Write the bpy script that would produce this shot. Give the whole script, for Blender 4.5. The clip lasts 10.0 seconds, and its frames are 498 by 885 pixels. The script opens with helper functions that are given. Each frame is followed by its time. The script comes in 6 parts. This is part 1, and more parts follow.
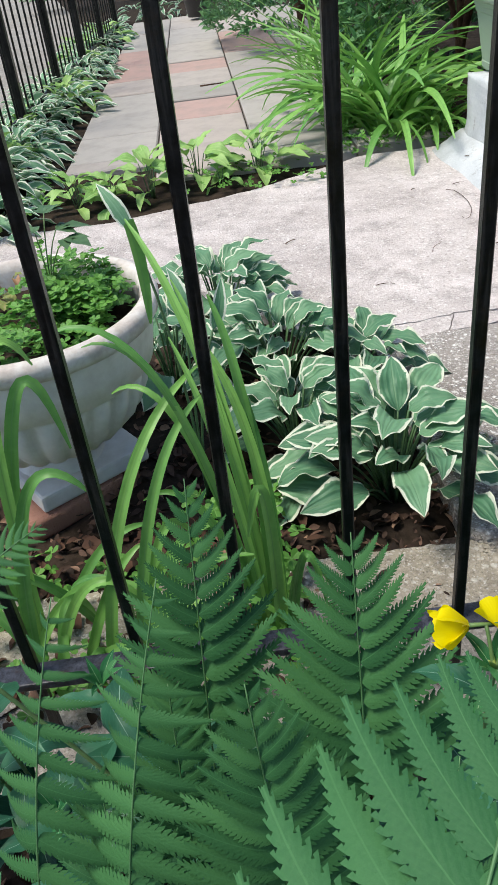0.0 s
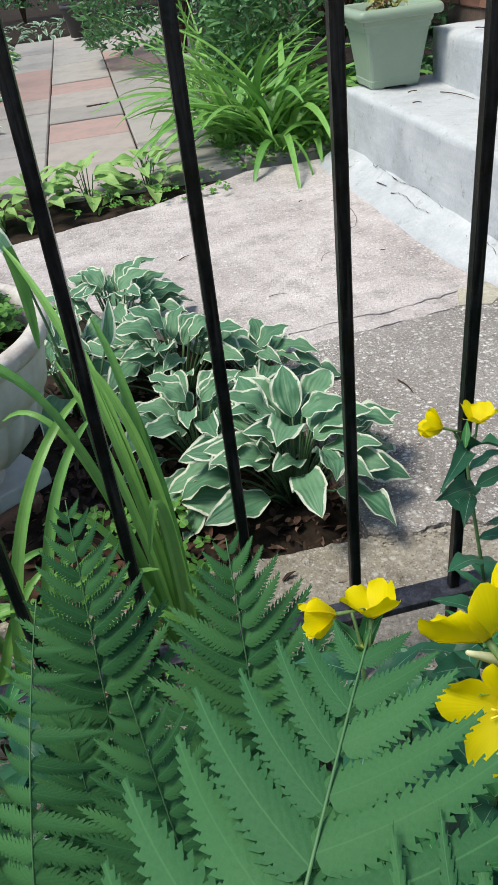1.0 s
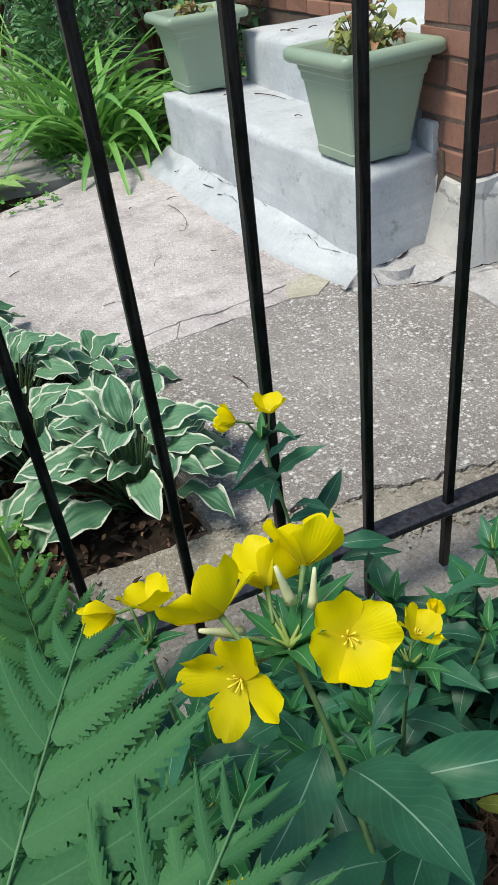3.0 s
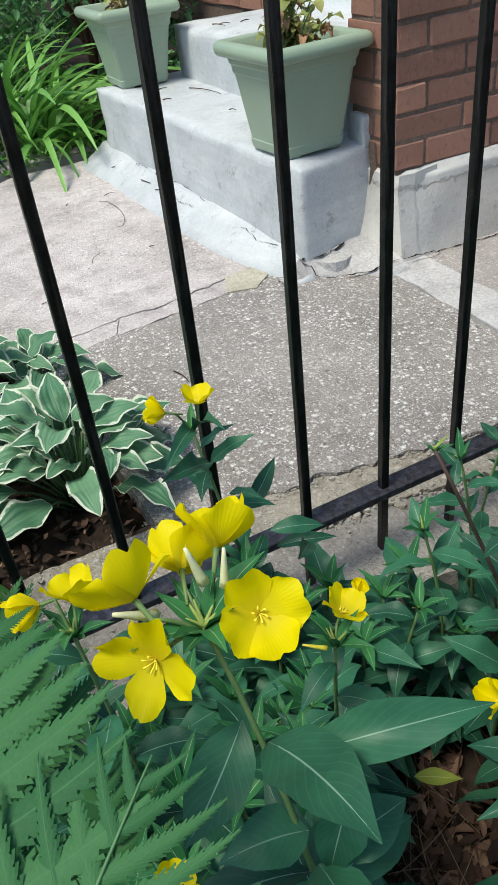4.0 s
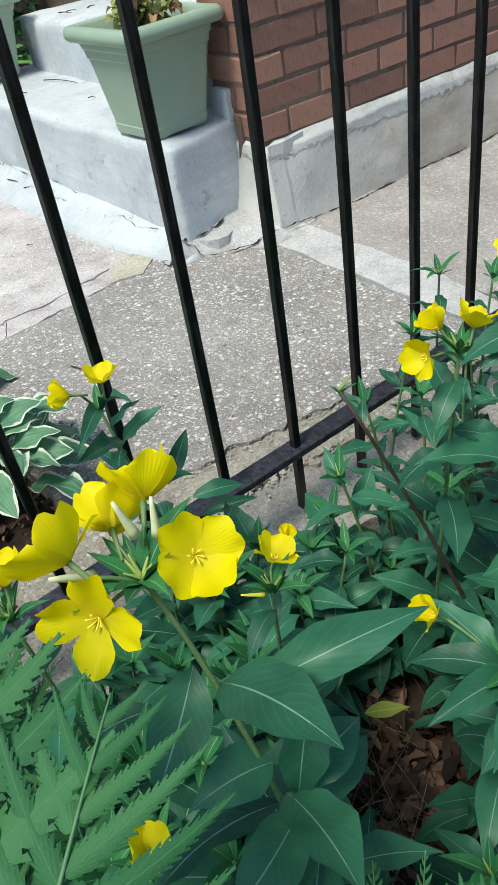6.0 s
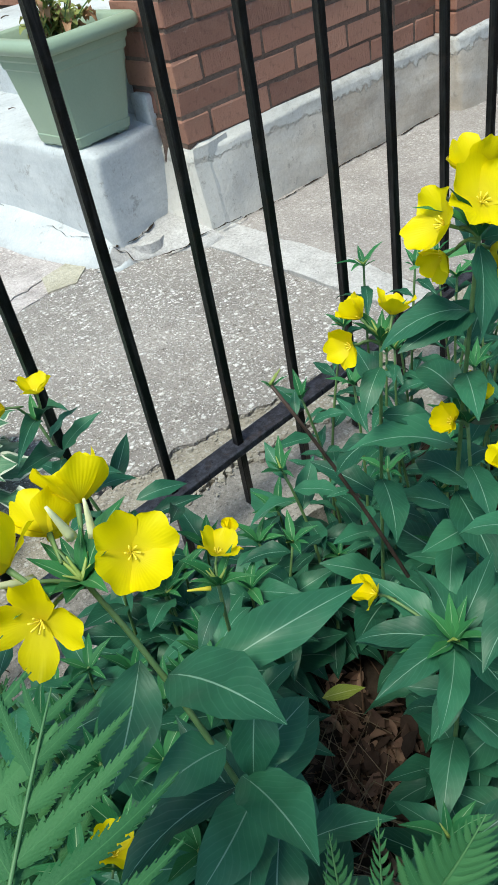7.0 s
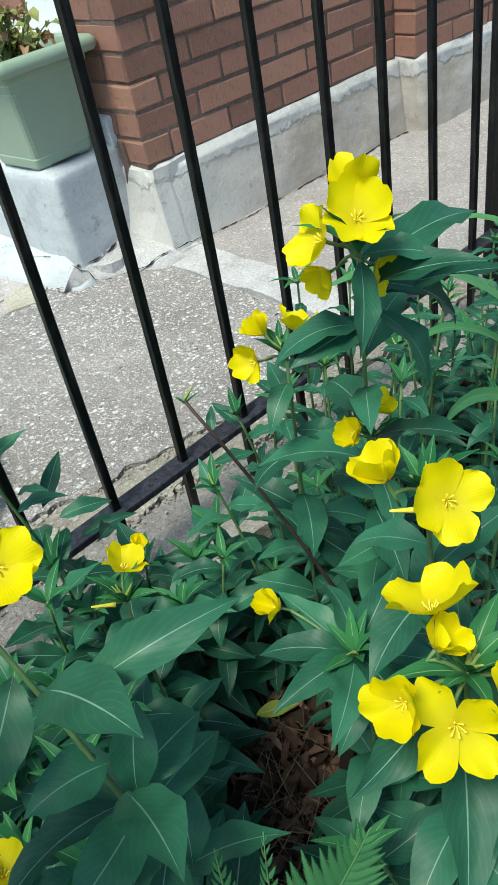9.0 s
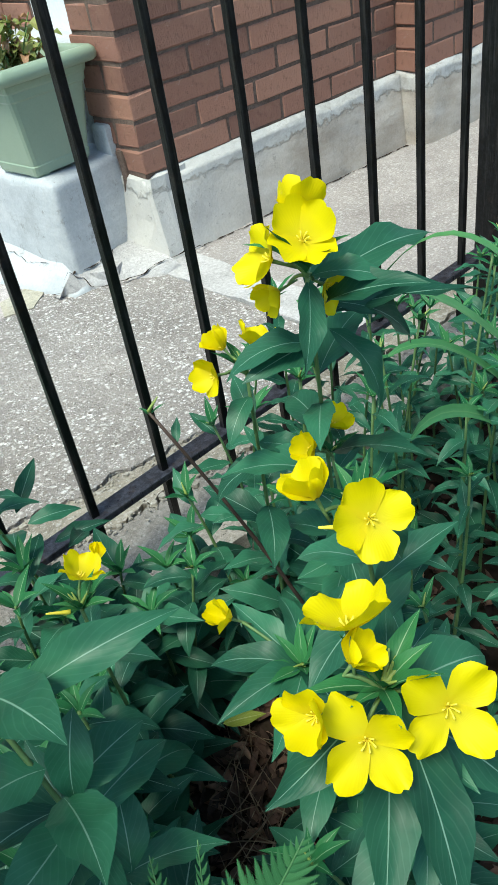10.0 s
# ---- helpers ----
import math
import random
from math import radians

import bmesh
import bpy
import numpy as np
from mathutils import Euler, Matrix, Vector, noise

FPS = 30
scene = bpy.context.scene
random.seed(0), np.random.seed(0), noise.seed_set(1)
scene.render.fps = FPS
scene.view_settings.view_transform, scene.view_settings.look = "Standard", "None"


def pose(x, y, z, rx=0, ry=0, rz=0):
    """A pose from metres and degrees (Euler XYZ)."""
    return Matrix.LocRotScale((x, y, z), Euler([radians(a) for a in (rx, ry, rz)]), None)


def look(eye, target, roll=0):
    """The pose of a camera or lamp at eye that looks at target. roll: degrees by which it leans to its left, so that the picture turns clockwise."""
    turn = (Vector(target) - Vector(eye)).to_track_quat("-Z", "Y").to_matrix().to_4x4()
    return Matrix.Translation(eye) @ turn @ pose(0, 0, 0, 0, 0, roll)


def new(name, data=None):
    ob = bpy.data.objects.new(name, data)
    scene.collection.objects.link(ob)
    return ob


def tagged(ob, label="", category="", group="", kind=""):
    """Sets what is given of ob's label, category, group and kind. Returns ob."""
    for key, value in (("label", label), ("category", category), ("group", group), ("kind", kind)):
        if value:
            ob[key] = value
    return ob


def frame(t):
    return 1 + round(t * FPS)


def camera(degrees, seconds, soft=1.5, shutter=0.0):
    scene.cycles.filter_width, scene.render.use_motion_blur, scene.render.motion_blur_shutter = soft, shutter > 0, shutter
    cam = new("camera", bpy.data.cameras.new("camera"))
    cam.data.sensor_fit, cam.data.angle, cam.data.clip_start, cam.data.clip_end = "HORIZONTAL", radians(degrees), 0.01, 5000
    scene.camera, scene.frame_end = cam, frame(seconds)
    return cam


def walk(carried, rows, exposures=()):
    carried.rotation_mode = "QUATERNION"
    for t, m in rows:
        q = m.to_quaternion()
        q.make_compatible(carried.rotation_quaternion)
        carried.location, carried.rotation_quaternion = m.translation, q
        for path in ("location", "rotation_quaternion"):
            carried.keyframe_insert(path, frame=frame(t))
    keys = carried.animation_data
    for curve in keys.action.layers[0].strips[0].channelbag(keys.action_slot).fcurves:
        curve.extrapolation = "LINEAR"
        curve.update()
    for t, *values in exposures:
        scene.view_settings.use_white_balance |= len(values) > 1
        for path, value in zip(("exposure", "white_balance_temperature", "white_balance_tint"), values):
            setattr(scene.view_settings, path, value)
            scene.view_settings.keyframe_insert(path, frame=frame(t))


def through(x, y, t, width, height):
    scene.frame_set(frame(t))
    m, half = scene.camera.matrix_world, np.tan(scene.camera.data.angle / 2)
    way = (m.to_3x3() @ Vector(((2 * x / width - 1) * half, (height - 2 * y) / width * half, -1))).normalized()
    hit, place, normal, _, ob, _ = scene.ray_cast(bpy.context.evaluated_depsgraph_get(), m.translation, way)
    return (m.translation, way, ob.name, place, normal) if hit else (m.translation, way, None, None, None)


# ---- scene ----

cam = camera(36.28, 10.0, soft=1.05)
PATH = [
    (0, (0.0306, -0.6163, 0.8410), (0.0363, 1.0269, -0.2992), -7.04),
    (0.5, (0.0439, -0.6232, 0.8468), (0.1445, 1.0234, -0.2839), -6.76),
    (1, (0.0603, -0.6404, 0.8515), (0.2824, 0.9921, -0.2825), -7.12),
    (1.5, (0.0846, -0.6451, 0.8525), (0.4112, 0.9666, -0.2858), -7.29),
    (2, (0.1064, -0.6572, 0.8626), (0.5151, 0.9270, -0.2878), -7.11),
    (2.5, (0.1158, -0.6673, 0.8573), (0.5893, 0.8950, -0.2981), -7.27),
    (4, (0.1428, -0.6984, 0.8546), (0.7746, 0.7848, -0.3290), -6.93),
    (4.5, (0.1355, -0.6996, 0.8466), (0.8363, 0.7412, -0.3505), -6.68),
    (5, (0.1317, -0.7010, 0.8451), (0.8862, 0.6978, -0.3691), -7.84),
    (6.5, (0.1280, -0.7206, 0.8381), (0.9899, 0.5875, -0.4053), -11.02),
    (7, (0.1305, -0.7305, 0.8432), (1.0477, 0.5320, -0.4077), -11.56),
    (7.5, (0.1404, -0.7394, 0.8377), (1.0982, 0.4987, -0.4073), -10.99),
    (8, (0.1505, -0.7487, 0.8323), (1.1261, 0.4841, -0.4041), -11.09),
    (8.5, (0.1636, -0.7645, 0.8324), (1.1380, 0.4783, -0.3947), -11.13),
    (9, (0.1728, -0.7773, 0.8341), (1.1401, 0.4787, -0.3853), -11.09),
    (9.5, (0.1867, -0.7931, 0.8369), (1.1502, 0.4740, -0.3739), -10.53),
    (10, (0.1982, -0.8078, 0.8377), (1.1638, 0.4656, -0.3648), -10.15),
]
walk(cam, [(t, look(eye, target, roll)) for t, eye, target, roll in PATH], [(0.0, 1.12, 6650, 6), (0.8, 0.98, 6650, 5), (2.0, 0.84, 6600, 4), (3.5, 0.94, 6600, 3), (5.0, 1.01, 6450, 1), (7.5, 1.20, 6380, -3), (9.0, 1.21, 6340, -4), (10.0, 1.31, 6320, -5)])

# ---- light ----
world = bpy.data.worlds.new("sky")
scene.world = world
world.use_nodes = True
wn = world.node_tree.nodes
sky = wn.new("ShaderNodeTexSky")
sky.sky_type = "NISHITA"
sky.sun_disc = False
sky.sun_elevation, sky.sun_rotation = radians(64), radians(258)
wn["Background"].inputs["Strength"].default_value = 0.088
world.node_tree.links.new(sky.outputs[0], wn["Background"].inputs[0])
sun = new("sun", bpy.data.lights.new("sun", "SUN"))
sun.data.energy, sun.data.angle, sun.data.color = 1.9, radians(20), (1.0, 0.94, 0.84)
sun.matrix_world = look((-2.2, 0.2, 6.0), (0.6, 0.8, 0))


# ---- materials ----
class Nodes:
    """Short hand for building one node material."""

    def __init__(self, name):
        self.m = bpy.data.materials.new(name)
        self.m.use_nodes = True
        self.t = self.m.node_tree
        self.n, self.l = self.t.nodes, self.t.links
        self.b = self.n["Principled BSDF"]
        self.out = self.n["Material Output"]

    def put(self, a, b):
        if isinstance(a, (int, float)):
            b.default_value = a
        elif isinstance(a, tuple):
            b.default_value = (*a, 1.0) if len(a) == 3 and b.type == "RGBA" else a
        else:
            self.l.new(a, b)

    def coord(self, kind="Object"):
        return self.n.new("ShaderNodeTexCoord").outputs[kind]

    def noise(self, v, scale, detail=4.0, rough=0.6):
        t = self.n.new("ShaderNodeTexNoise")
        self.put(v, t.inputs["Vector"])
        t.inputs["Scale"].default_value, t.inputs["Detail"].default_value, t.inputs["Roughness"].default_value = scale, detail, rough
        return t.outputs["Fac"]

    def cells(self, v, scale, feature="F1", out="Distance"):
        t = self.n.new("ShaderNodeTexVoronoi")
        t.feature = feature
        self.put(v, t.inputs["Vector"])
        t.inputs["Scale"].default_value = scale
        return t.outputs[out]

    def math(self, op, a, b=0.0, c=0.0):
        t = self.n.new("ShaderNodeMath")
        t.operation = op
        for s, q in zip((a, b, c), t.inputs):
            self.put(s, q)
        return t.outputs[0]

    def ramp(self, f, stops):
        t = self.n.new("ShaderNodeValToRGB")
        e = t.color_ramp.elements
        while len(e) < len(stops):
            e.new(0.5)
        for q, (p, c) in zip(e, stops):
            q.position, q.color = p, (*c, 1.0) if isinstance(c, tuple) else (c, c, c, 1.0)
        self.put(f, t.inputs[0])
        return t.outputs[0]

    def mix(self, f, a, b, mode="MIX"):
        t = self.n.new("ShaderNodeMix")
        t.data_type, t.blend_type = "RGBA", mode
        self.put(f, t.inputs[0])
        self.put(a, t.inputs[6])
        self.put(b, t.inputs[7])
        return t.outputs[2]

    def rand(self):
        return self.n.new("ShaderNodeObjectInfo").outputs["Random"]

    def island(self):
        return self.n.new("ShaderNodeNewGeometry").outputs["Random Per Island"]

    def split(self, v):
        t = self.n.new("ShaderNodeSeparateXYZ")
        self.put(v, t.inputs[0])
        return t.outputs

    def bump(self, h, strength=0.3, dist=0.002):
        t = self.n.new("ShaderNodeBump")
        t.inputs["Strength"].default_value, t.inputs["Distance"].default_value = strength, dist
        self.put(h, t.inputs["Height"])
        self.l.new(t.outputs[0], self.b.inputs["Normal"])

    def done(self, colour, rough=0.6, metal=0.0, spec=0.5, through=0.0):
        self.put(colour, self.b.inputs["Base Color"])
        self.put(rough, self.b.inputs["Roughness"])
        self.b.inputs["Metallic"].default_value = metal
        self.b.inputs["Specular IOR Level"].default_value = spec
        if through:
            tr = self.n.new("ShaderNodeBsdfTranslucent")
            self.put(colour, tr.inputs["Color"])
            mx = self.n.new("ShaderNodeMixShader")
            mx.inputs[0].default_value = through
            self.l.new(self.b.outputs[0], mx.inputs[1])
            self.l.new(tr.outputs[0], mx.inputs[2])
            self.l.new(mx.outputs[0], self.out.inputs["Surface"])
        return self.m


def concrete(name, dark, light, stones=0.0, stain=0.5, bump=0.5, flake=None, grain=0.6):
    """Cast concrete or stucco: stones bares the aggregate, flake lays patches of another colour over it."""
    k = Nodes(name)
    v = k.coord("Object")
    big = k.noise(v, 2.6, 6, 0.7)
    fine = k.noise(v, 140, 4, 0.75)
    col = k.mix(k.ramp(big, [(0.32, 0.0), (0.68, 1.0)]), dark, light)
    blot = k.ramp(k.noise(v, 11, 7, 0.75), [(0.48, 0.0), (0.72, 1.0)])
    col = k.mix(k.math("MULTIPLY", blot, stain), col, tuple(c * 0.55 for c in dark))
    pits = k.ramp(k.noise(v, 260, 2, 0.5), [(0.28, 1.0), (0.36, 0.0)])
    col = k.mix(k.math("MULTIPLY", pits, 0.4), col, tuple(c * 0.3 for c in dark))
    col = k.mix(grain, col, k.ramp(fine, [(0.3, 0.3), (0.7, 0.75)]), "OVERLAY")
    h = k.math("SUBTRACT", fine, k.math("MULTIPLY", pits, 0.8))
    if flake:
        edge = k.ramp(k.noise(v, 7, 8, 0.75), [(0.50, 0.0), (0.54, 1.0)])
        col = k.mix(k.math("MULTIPLY", edge, 0.85), col, flake)
        h = k.math("ADD", h, k.math("MULTIPLY", edge, 0.6))
    if stones:
        warp = k.n.new("ShaderNodeVectorMath")
        warp.operation = "MULTIPLY_ADD"
        nz = k.n.new("ShaderNodeTexNoise")
        nz.inputs["Scale"].default_value = 60
        k.put(v, nz.inputs["Vector"])
        k.put(nz.outputs["Color"], warp.inputs[0])
        warp.inputs[1].default_value = (0.008, 0.008, 0.008)
        k.put(v, warp.inputs[2])
        for scale, share in ((78.0, 0.44), (150.0, 0.5), (270.0, 0.5)):
            t = k.n.new("ShaderNodeTexVoronoi")
            k.put(warp.outputs[0], t.inputs["Vector"])
            t.inputs["Scale"].default_value = scale
            tone, other, _ = k.split(t.outputs["Color"])
            zone = k.ramp(k.noise(v, 3.4, 4), [(0.36, 0.55), (0.6, 1.0)])
            bare = k.math("GREATER_THAN", other, 1.0 - share)
            mask = k.math("MULTIPLY", k.math("MULTIPLY", k.ramp(t.outputs["Distance"], [(0.18, 1.0), (0.50, 0.0)]), bare), k.math("MULTIPLY", zone, stones * 0.72))
            col = k.mix(mask, col, k.ramp(tone, [(0.0, (0.11, 0.09, 0.075)), (0.09, (0.25, 0.215, 0.18)), (0.22, (0.47, 0.425, 0.395)), (0.5, (0.72, 0.68, 0.66)), (1.0, (0.95, 0.94, 0.925))]))
            h = k.math("ADD", h, k.math("MULTIPLY", mask, 0.4))
    k.bump(h, bump, 0.004)
    return k.done(col, 0.88, spec=0.22)


def plain(name, a, b, scale, rough=0.6, metal=0.0, bump=0.2, spec=0.5, fine=60, vary=0.0, grain=0.25):
    k = Nodes(name)
    v = k.coord("Object")
    col = k.mix(k.ramp(k.noise(v, scale, 5), [(0.35, 0.0), (0.68, 1.0)]), a, b)
    col = k.mix(grain, col, k.ramp(k.noise(v, fine, 3), [(0.3, 0.3), (0.7, 0.8)]), "OVERLAY")
    if vary:
        col = k.mix(k.math("MULTIPLY", k.rand(), vary), col, tuple(c * 0.45 for c in a))
    k.bump(k.noise(v, fine, 4), bump, 0.002)
    return k.done(col, rough, metal, spec)


def leafy(name, dark, light, rib, veins=0.3, rough=0.5, through=0.25, edge=None, edge_at=0.36, stripes=0.0, rib_width=0.035, spec=0.4, island=False, relief=0.3):
    """Leaf: u runs across the blade (0 to 1, the rib at a half), v from base to tip."""
    k = Nodes(name)
    u, v, _ = k.split(k.coord("UV"))
    off = k.math("ABSOLUTE", k.math("SUBTRACT", u, 0.5))
    r = k.island() if island else k.rand()
    spot = k.noise(k.coord("Object"), 45, 4)
    f = k.math("ADD", k.math("MULTIPLY", r, 0.6), k.math("MULTIPLY", spot, 0.55))
    col = k.mix(k.ramp(f, [(0.2, 0.0), (0.9, 1.0)]), dark, light)
    slant = k.math("SUBTRACT", k.math("MULTIPLY", v, 11.0), k.math("MULTIPLY", off, 7.0))
    wave = k.math("SINE", k.math("MULTIPLY", slant, 6.2832))
    if stripes:
        wave = k.math("SINE", k.math("MULTIPLY", off, stripes * 6.2832))
    col = k.mix(k.math("MULTIPLY", k.ramp(wave, [(0.75, 0.0), (1.0, 1.0)]), veins), col, rib)
    if edge:
        lim = k.math("ADD", edge_at, k.math("MULTIPLY", k.math("SUBTRACT", k.noise(k.coord("Object"), 60, 3), 0.5), 0.22))
        lim = k.math("SUBTRACT", lim, k.math("MULTIPLY", k.math("POWER", v, 5.0), 0.2))
        m = k.ramp(k.math("ADD", k.math("SUBTRACT", off, lim), 0.5), [(0.485, 0.0), (0.515, 1.0)])
        col = k.mix(m, col, edge)
    line = k.ramp(k.math("DIVIDE", off, rib_width), [(0.4, 1.0), (1.0, 0.0)])
    col = k.mix(k.math("MULTIPLY", line, 0.8), col, rib)
    k.bump(k.math("ADD", k.math("MULTIPLY", wave, relief), spot), 0.25, 0.0015)
    return k.done(col, rough, spec=spec, through=through)


# the patio's light patches are brightened in colour to suggest dappled sun
M_PATIO = concrete("worn_pinkish_concrete", (0.395, 0.347, 0.339), (0.705, 0.634, 0.627), 0.80, 0.75, 0.9)
M_AGGREGATE = concrete("exposed_aggregate_concrete", (0.240, 0.215, 0.200), (0.390, 0.352, 0.330), 1.45, 0.35, 1.0)
M_PALE_SLAB = concrete("pinkish_grey_concrete", (0.29, 0.258, 0.245), (0.43, 0.388, 0.370), 0.55, 0.45, 0.8)
M_CRUMBLE = concrete("crumbling_sandy_edge", (0.27, 0.235, 0.19), (0.45, 0.405, 0.335), 0.6, 0.8, 1.0)
M_KERB = concrete("worn_sandy_concrete", (0.235, 0.212, 0.19), (0.355, 0.328, 0.302), 0.35, 0.6, 1.0)
M_PATCH = concrete("smooth_cement_patch", (0.425, 0.404, 0.398), (0.605, 0.583, 0.578), 0.15, 0.45, 0.8)
M_MORTAR = concrete("dark_mortar", (0.105, 0.072, 0.058), (0.20, 0.145, 0.12), 0.0, 0.4, 0.8)
def iron_material(name, dark, worn, rust, dust_sheen, rough):
    """Black paint on iron: rubbed streaks along the bar, brown rust specks, grey dust with a bluish sheen coloured in.
    """
    k = Nodes(name)
    v = k.coord("Object")
    t = k.n.new("ShaderNodeMapping")
    t.inputs["Scale"].default_value = (150, 150, 9)
    k.put(v, t.inputs["Vector"])
    streak = k.noise(t.outputs[0], 1.0, 5, 0.7)
    col = k.mix(k.ramp(streak, [(0.50, 0.0), (0.66, 1.0)]), dark, worn)
    col = k.mix(k.ramp(k.noise(v, 34, 6, 0.75), [(0.56, 0.0), (0.70, 0.8)]), col, rust)
    col = k.mix(k.math("MULTIPLY", k.ramp(k.noise(v, 75, 6, 0.8), [(0.45, 0.0), (0.70, 1.0)]), dust_sheen), col, (0.15, 0.16, 0.205))
    k.bump(k.math("ADD", k.noise(v, 170, 4), streak), 0.3, 0.0015)
    return k.done(col, k.ramp(streak, [(0.3, rough), (0.8, rough + 0.14)]), spec=0.34)


M_IRON = iron_material("black_painted_iron", (0.0015, 0.0015, 0.0018), (0.026, 0.023, 0.022), (0.020, 0.012, 0.008), 0.06, 0.26)
# the strong bluish patches also paint in the sheen on the rail's top
M_RAIL = iron_material("dusty_sheen_iron", (0.020, 0.020, 0.026), (0.045, 0.045, 0.056), (0.045, 0.024, 0.014), 0.4, 0.26)
M_POT = plain("sage_green_plastic", (0.27, 0.35, 0.26), (0.31, 0.39, 0.295), 4, 0.42, 0.0, 0.03, 0.4, 200, 0.0, 0.05)
M_URN = plain("white_painted_urn", (0.60, 0.57, 0.55), (0.72, 0.70, 0.68), 10, 0.6, 0.0, 0.4, 0.3, 50)
M_RIM = plain("chipped_urn_rim", (0.50, 0.44, 0.41), (0.72, 0.70, 0.68), 22, 0.75, 0.0, 0.6, 0.3, 80)
M_SOIL = plain("dark_damp_soil", (0.018, 0.013, 0.010), (0.050, 0.036, 0.027), 20, 0.95, 0.0, 1.0, 0.1, 110)
M_BARK = plain("brown_twig", (0.05, 0.028, 0.018), (0.11, 0.065, 0.04), 30, 0.85, 0.0, 0.5, 0.2, 120)
M_WHITE = plain("white_door_paint", (0.68, 0.69, 0.71), (0.76, 0.77, 0.79), 3, 0.5, 0.0, 0.1, 0.4, 60)
M_BLACKPOT = plain("black_plastic", (0.02, 0.02, 0.022), (0.035, 0.035, 0.037), 9, 0.5)
M_PEBBLE = plain("pale_pebble", (0.45, 0.38, 0.28), (0.62, 0.55, 0.42), 30, 0.7)
M_LITTER = plain("dead_brown_leaf", (0.065, 0.032, 0.022), (0.16, 0.085, 0.055), 18, 0.8, 0.0, 0.4, 0.2, 70, 0.6)


def stoop_material():
    """Pale blue-grey masonry paint, brushed on in level strokes and rubbed thin in places."""
    k = Nodes("pale_grey_painted_concrete")
    v = k.coord("Object")
    t = k.n.new("ShaderNodeMapping")
    t.inputs["Scale"].default_value = (5.0, 5.0, 42.0)
    k.put(v, t.inputs["Vector"])
    strokes = k.noise(t.outputs[0], 1.0, 6, 0.65)
    patches = k.noise(v, 5.0, 7, 0.7)
    col = k.ramp(patches, [(0.30, (0.36, 0.372, 0.388)), (0.48, (0.495, 0.514, 0.536)), (0.70, (0.60, 0.614, 0.630))])
    col = k.mix(k.ramp(strokes, [(0.42, 0.0), (0.62, 0.45)]), col, (0.42, 0.445, 0.475))
    col = k.mix(k.ramp(k.noise(v, 18, 8, 0.8), [(0.57, 0.0), (0.64, 0.7)]), col, (0.27, 0.265, 0.26))
    col = k.mix(0.25, col, k.ramp(k.noise(v, 150, 4, 0.7), [(0.3, 0.32), (0.7, 0.72)]), "OVERLAY")
    k.bump(k.math("ADD", k.math("MULTIPLY", strokes, 0.45), k.noise(v, 32, 6, 0.7)), 0.6, 0.005)
    return k.done(col, 0.75, spec=0.3)


M_STOOP = stoop_material()


def plinth_material():
    """Cream stucco, with flaking white paint left along its top."""
    k = Nodes("cream_painted_stucco")
    v = k.coord("Object")
    _, _, z = k.split(v)
    t = k.n.new("ShaderNodeMapping")
    t.inputs["Scale"].default_value = (1.0, 1.0, 2.6)
    k.put(v, t.inputs["Vector"])
    col = k.ramp(k.noise(t.outputs[0], 5.5, 6, 0.65), [(0.32, (0.36, 0.305, 0.255)), (0.5, (0.455, 0.40, 0.35)), (0.70, (0.575, 0.535, 0.495))])
    low = k.ramp(k.math("ADD", z, k.math("MULTIPLY", k.noise(v, 9, 6, 0.7), 0.10)), [(0.05, 1.0), (0.13, 0.0)])
    col = k.mix(k.math("MULTIPLY", low, 0.45), col, (0.40, 0.34, 0.28))
    top = k.ramp(k.math("ADD", z, k.math("MULTIPLY", k.math("SUBTRACT", k.noise(v, 12, 8, 0.75), 0.5), 0.13)), [(0.178, 0.0), (0.188, 1.0)])
    col = k.mix(k.math("MULTIPLY", top, 0.75), col, k.ramp(k.noise(v, 24, 6, 0.75), [(0.36, (0.40, 0.39, 0.375)), (0.52, (0.54, 0.535, 0.525)), (0.7, (0.64, 0.635, 0.63))]))
    x, _, _ = k.split(v)
    pale = k.ramp(k.math("ADD", k.math("SUBTRACT", x, 1.2), k.math("MULTIPLY", k.noise(v, 8, 6, 0.7), 0.3)), [(0.30, 0.85), (0.80, 0.0)])
    col = k.mix(pale, col, (0.64, 0.62, 0.59))
    chip = k.ramp(k.noise(v, 30, 8, 0.8), [(0.58, 0.0), (0.63, 0.6)])
    col = k.mix(chip, col, (0.30, 0.275, 0.25))
    col = k.mix(0.22, col, k.ramp(k.noise(v, 140, 4, 0.75), [(0.3, 0.32), (0.7, 0.72)]), "OVERLAY")
    k.bump(k.math("ADD", k.math("MULTIPLY", top, 1.0), k.noise(v, 30, 6, 0.7)), 0.8, 0.006)
    return k.done(col, 0.85, spec=0.25)


M_PLINTH = plinth_material()
M_STAINED = concrete("yellow_stained_cement", (0.42, 0.38, 0.29), (0.58, 0.545, 0.46), 0.3, 0.5, 0.9)


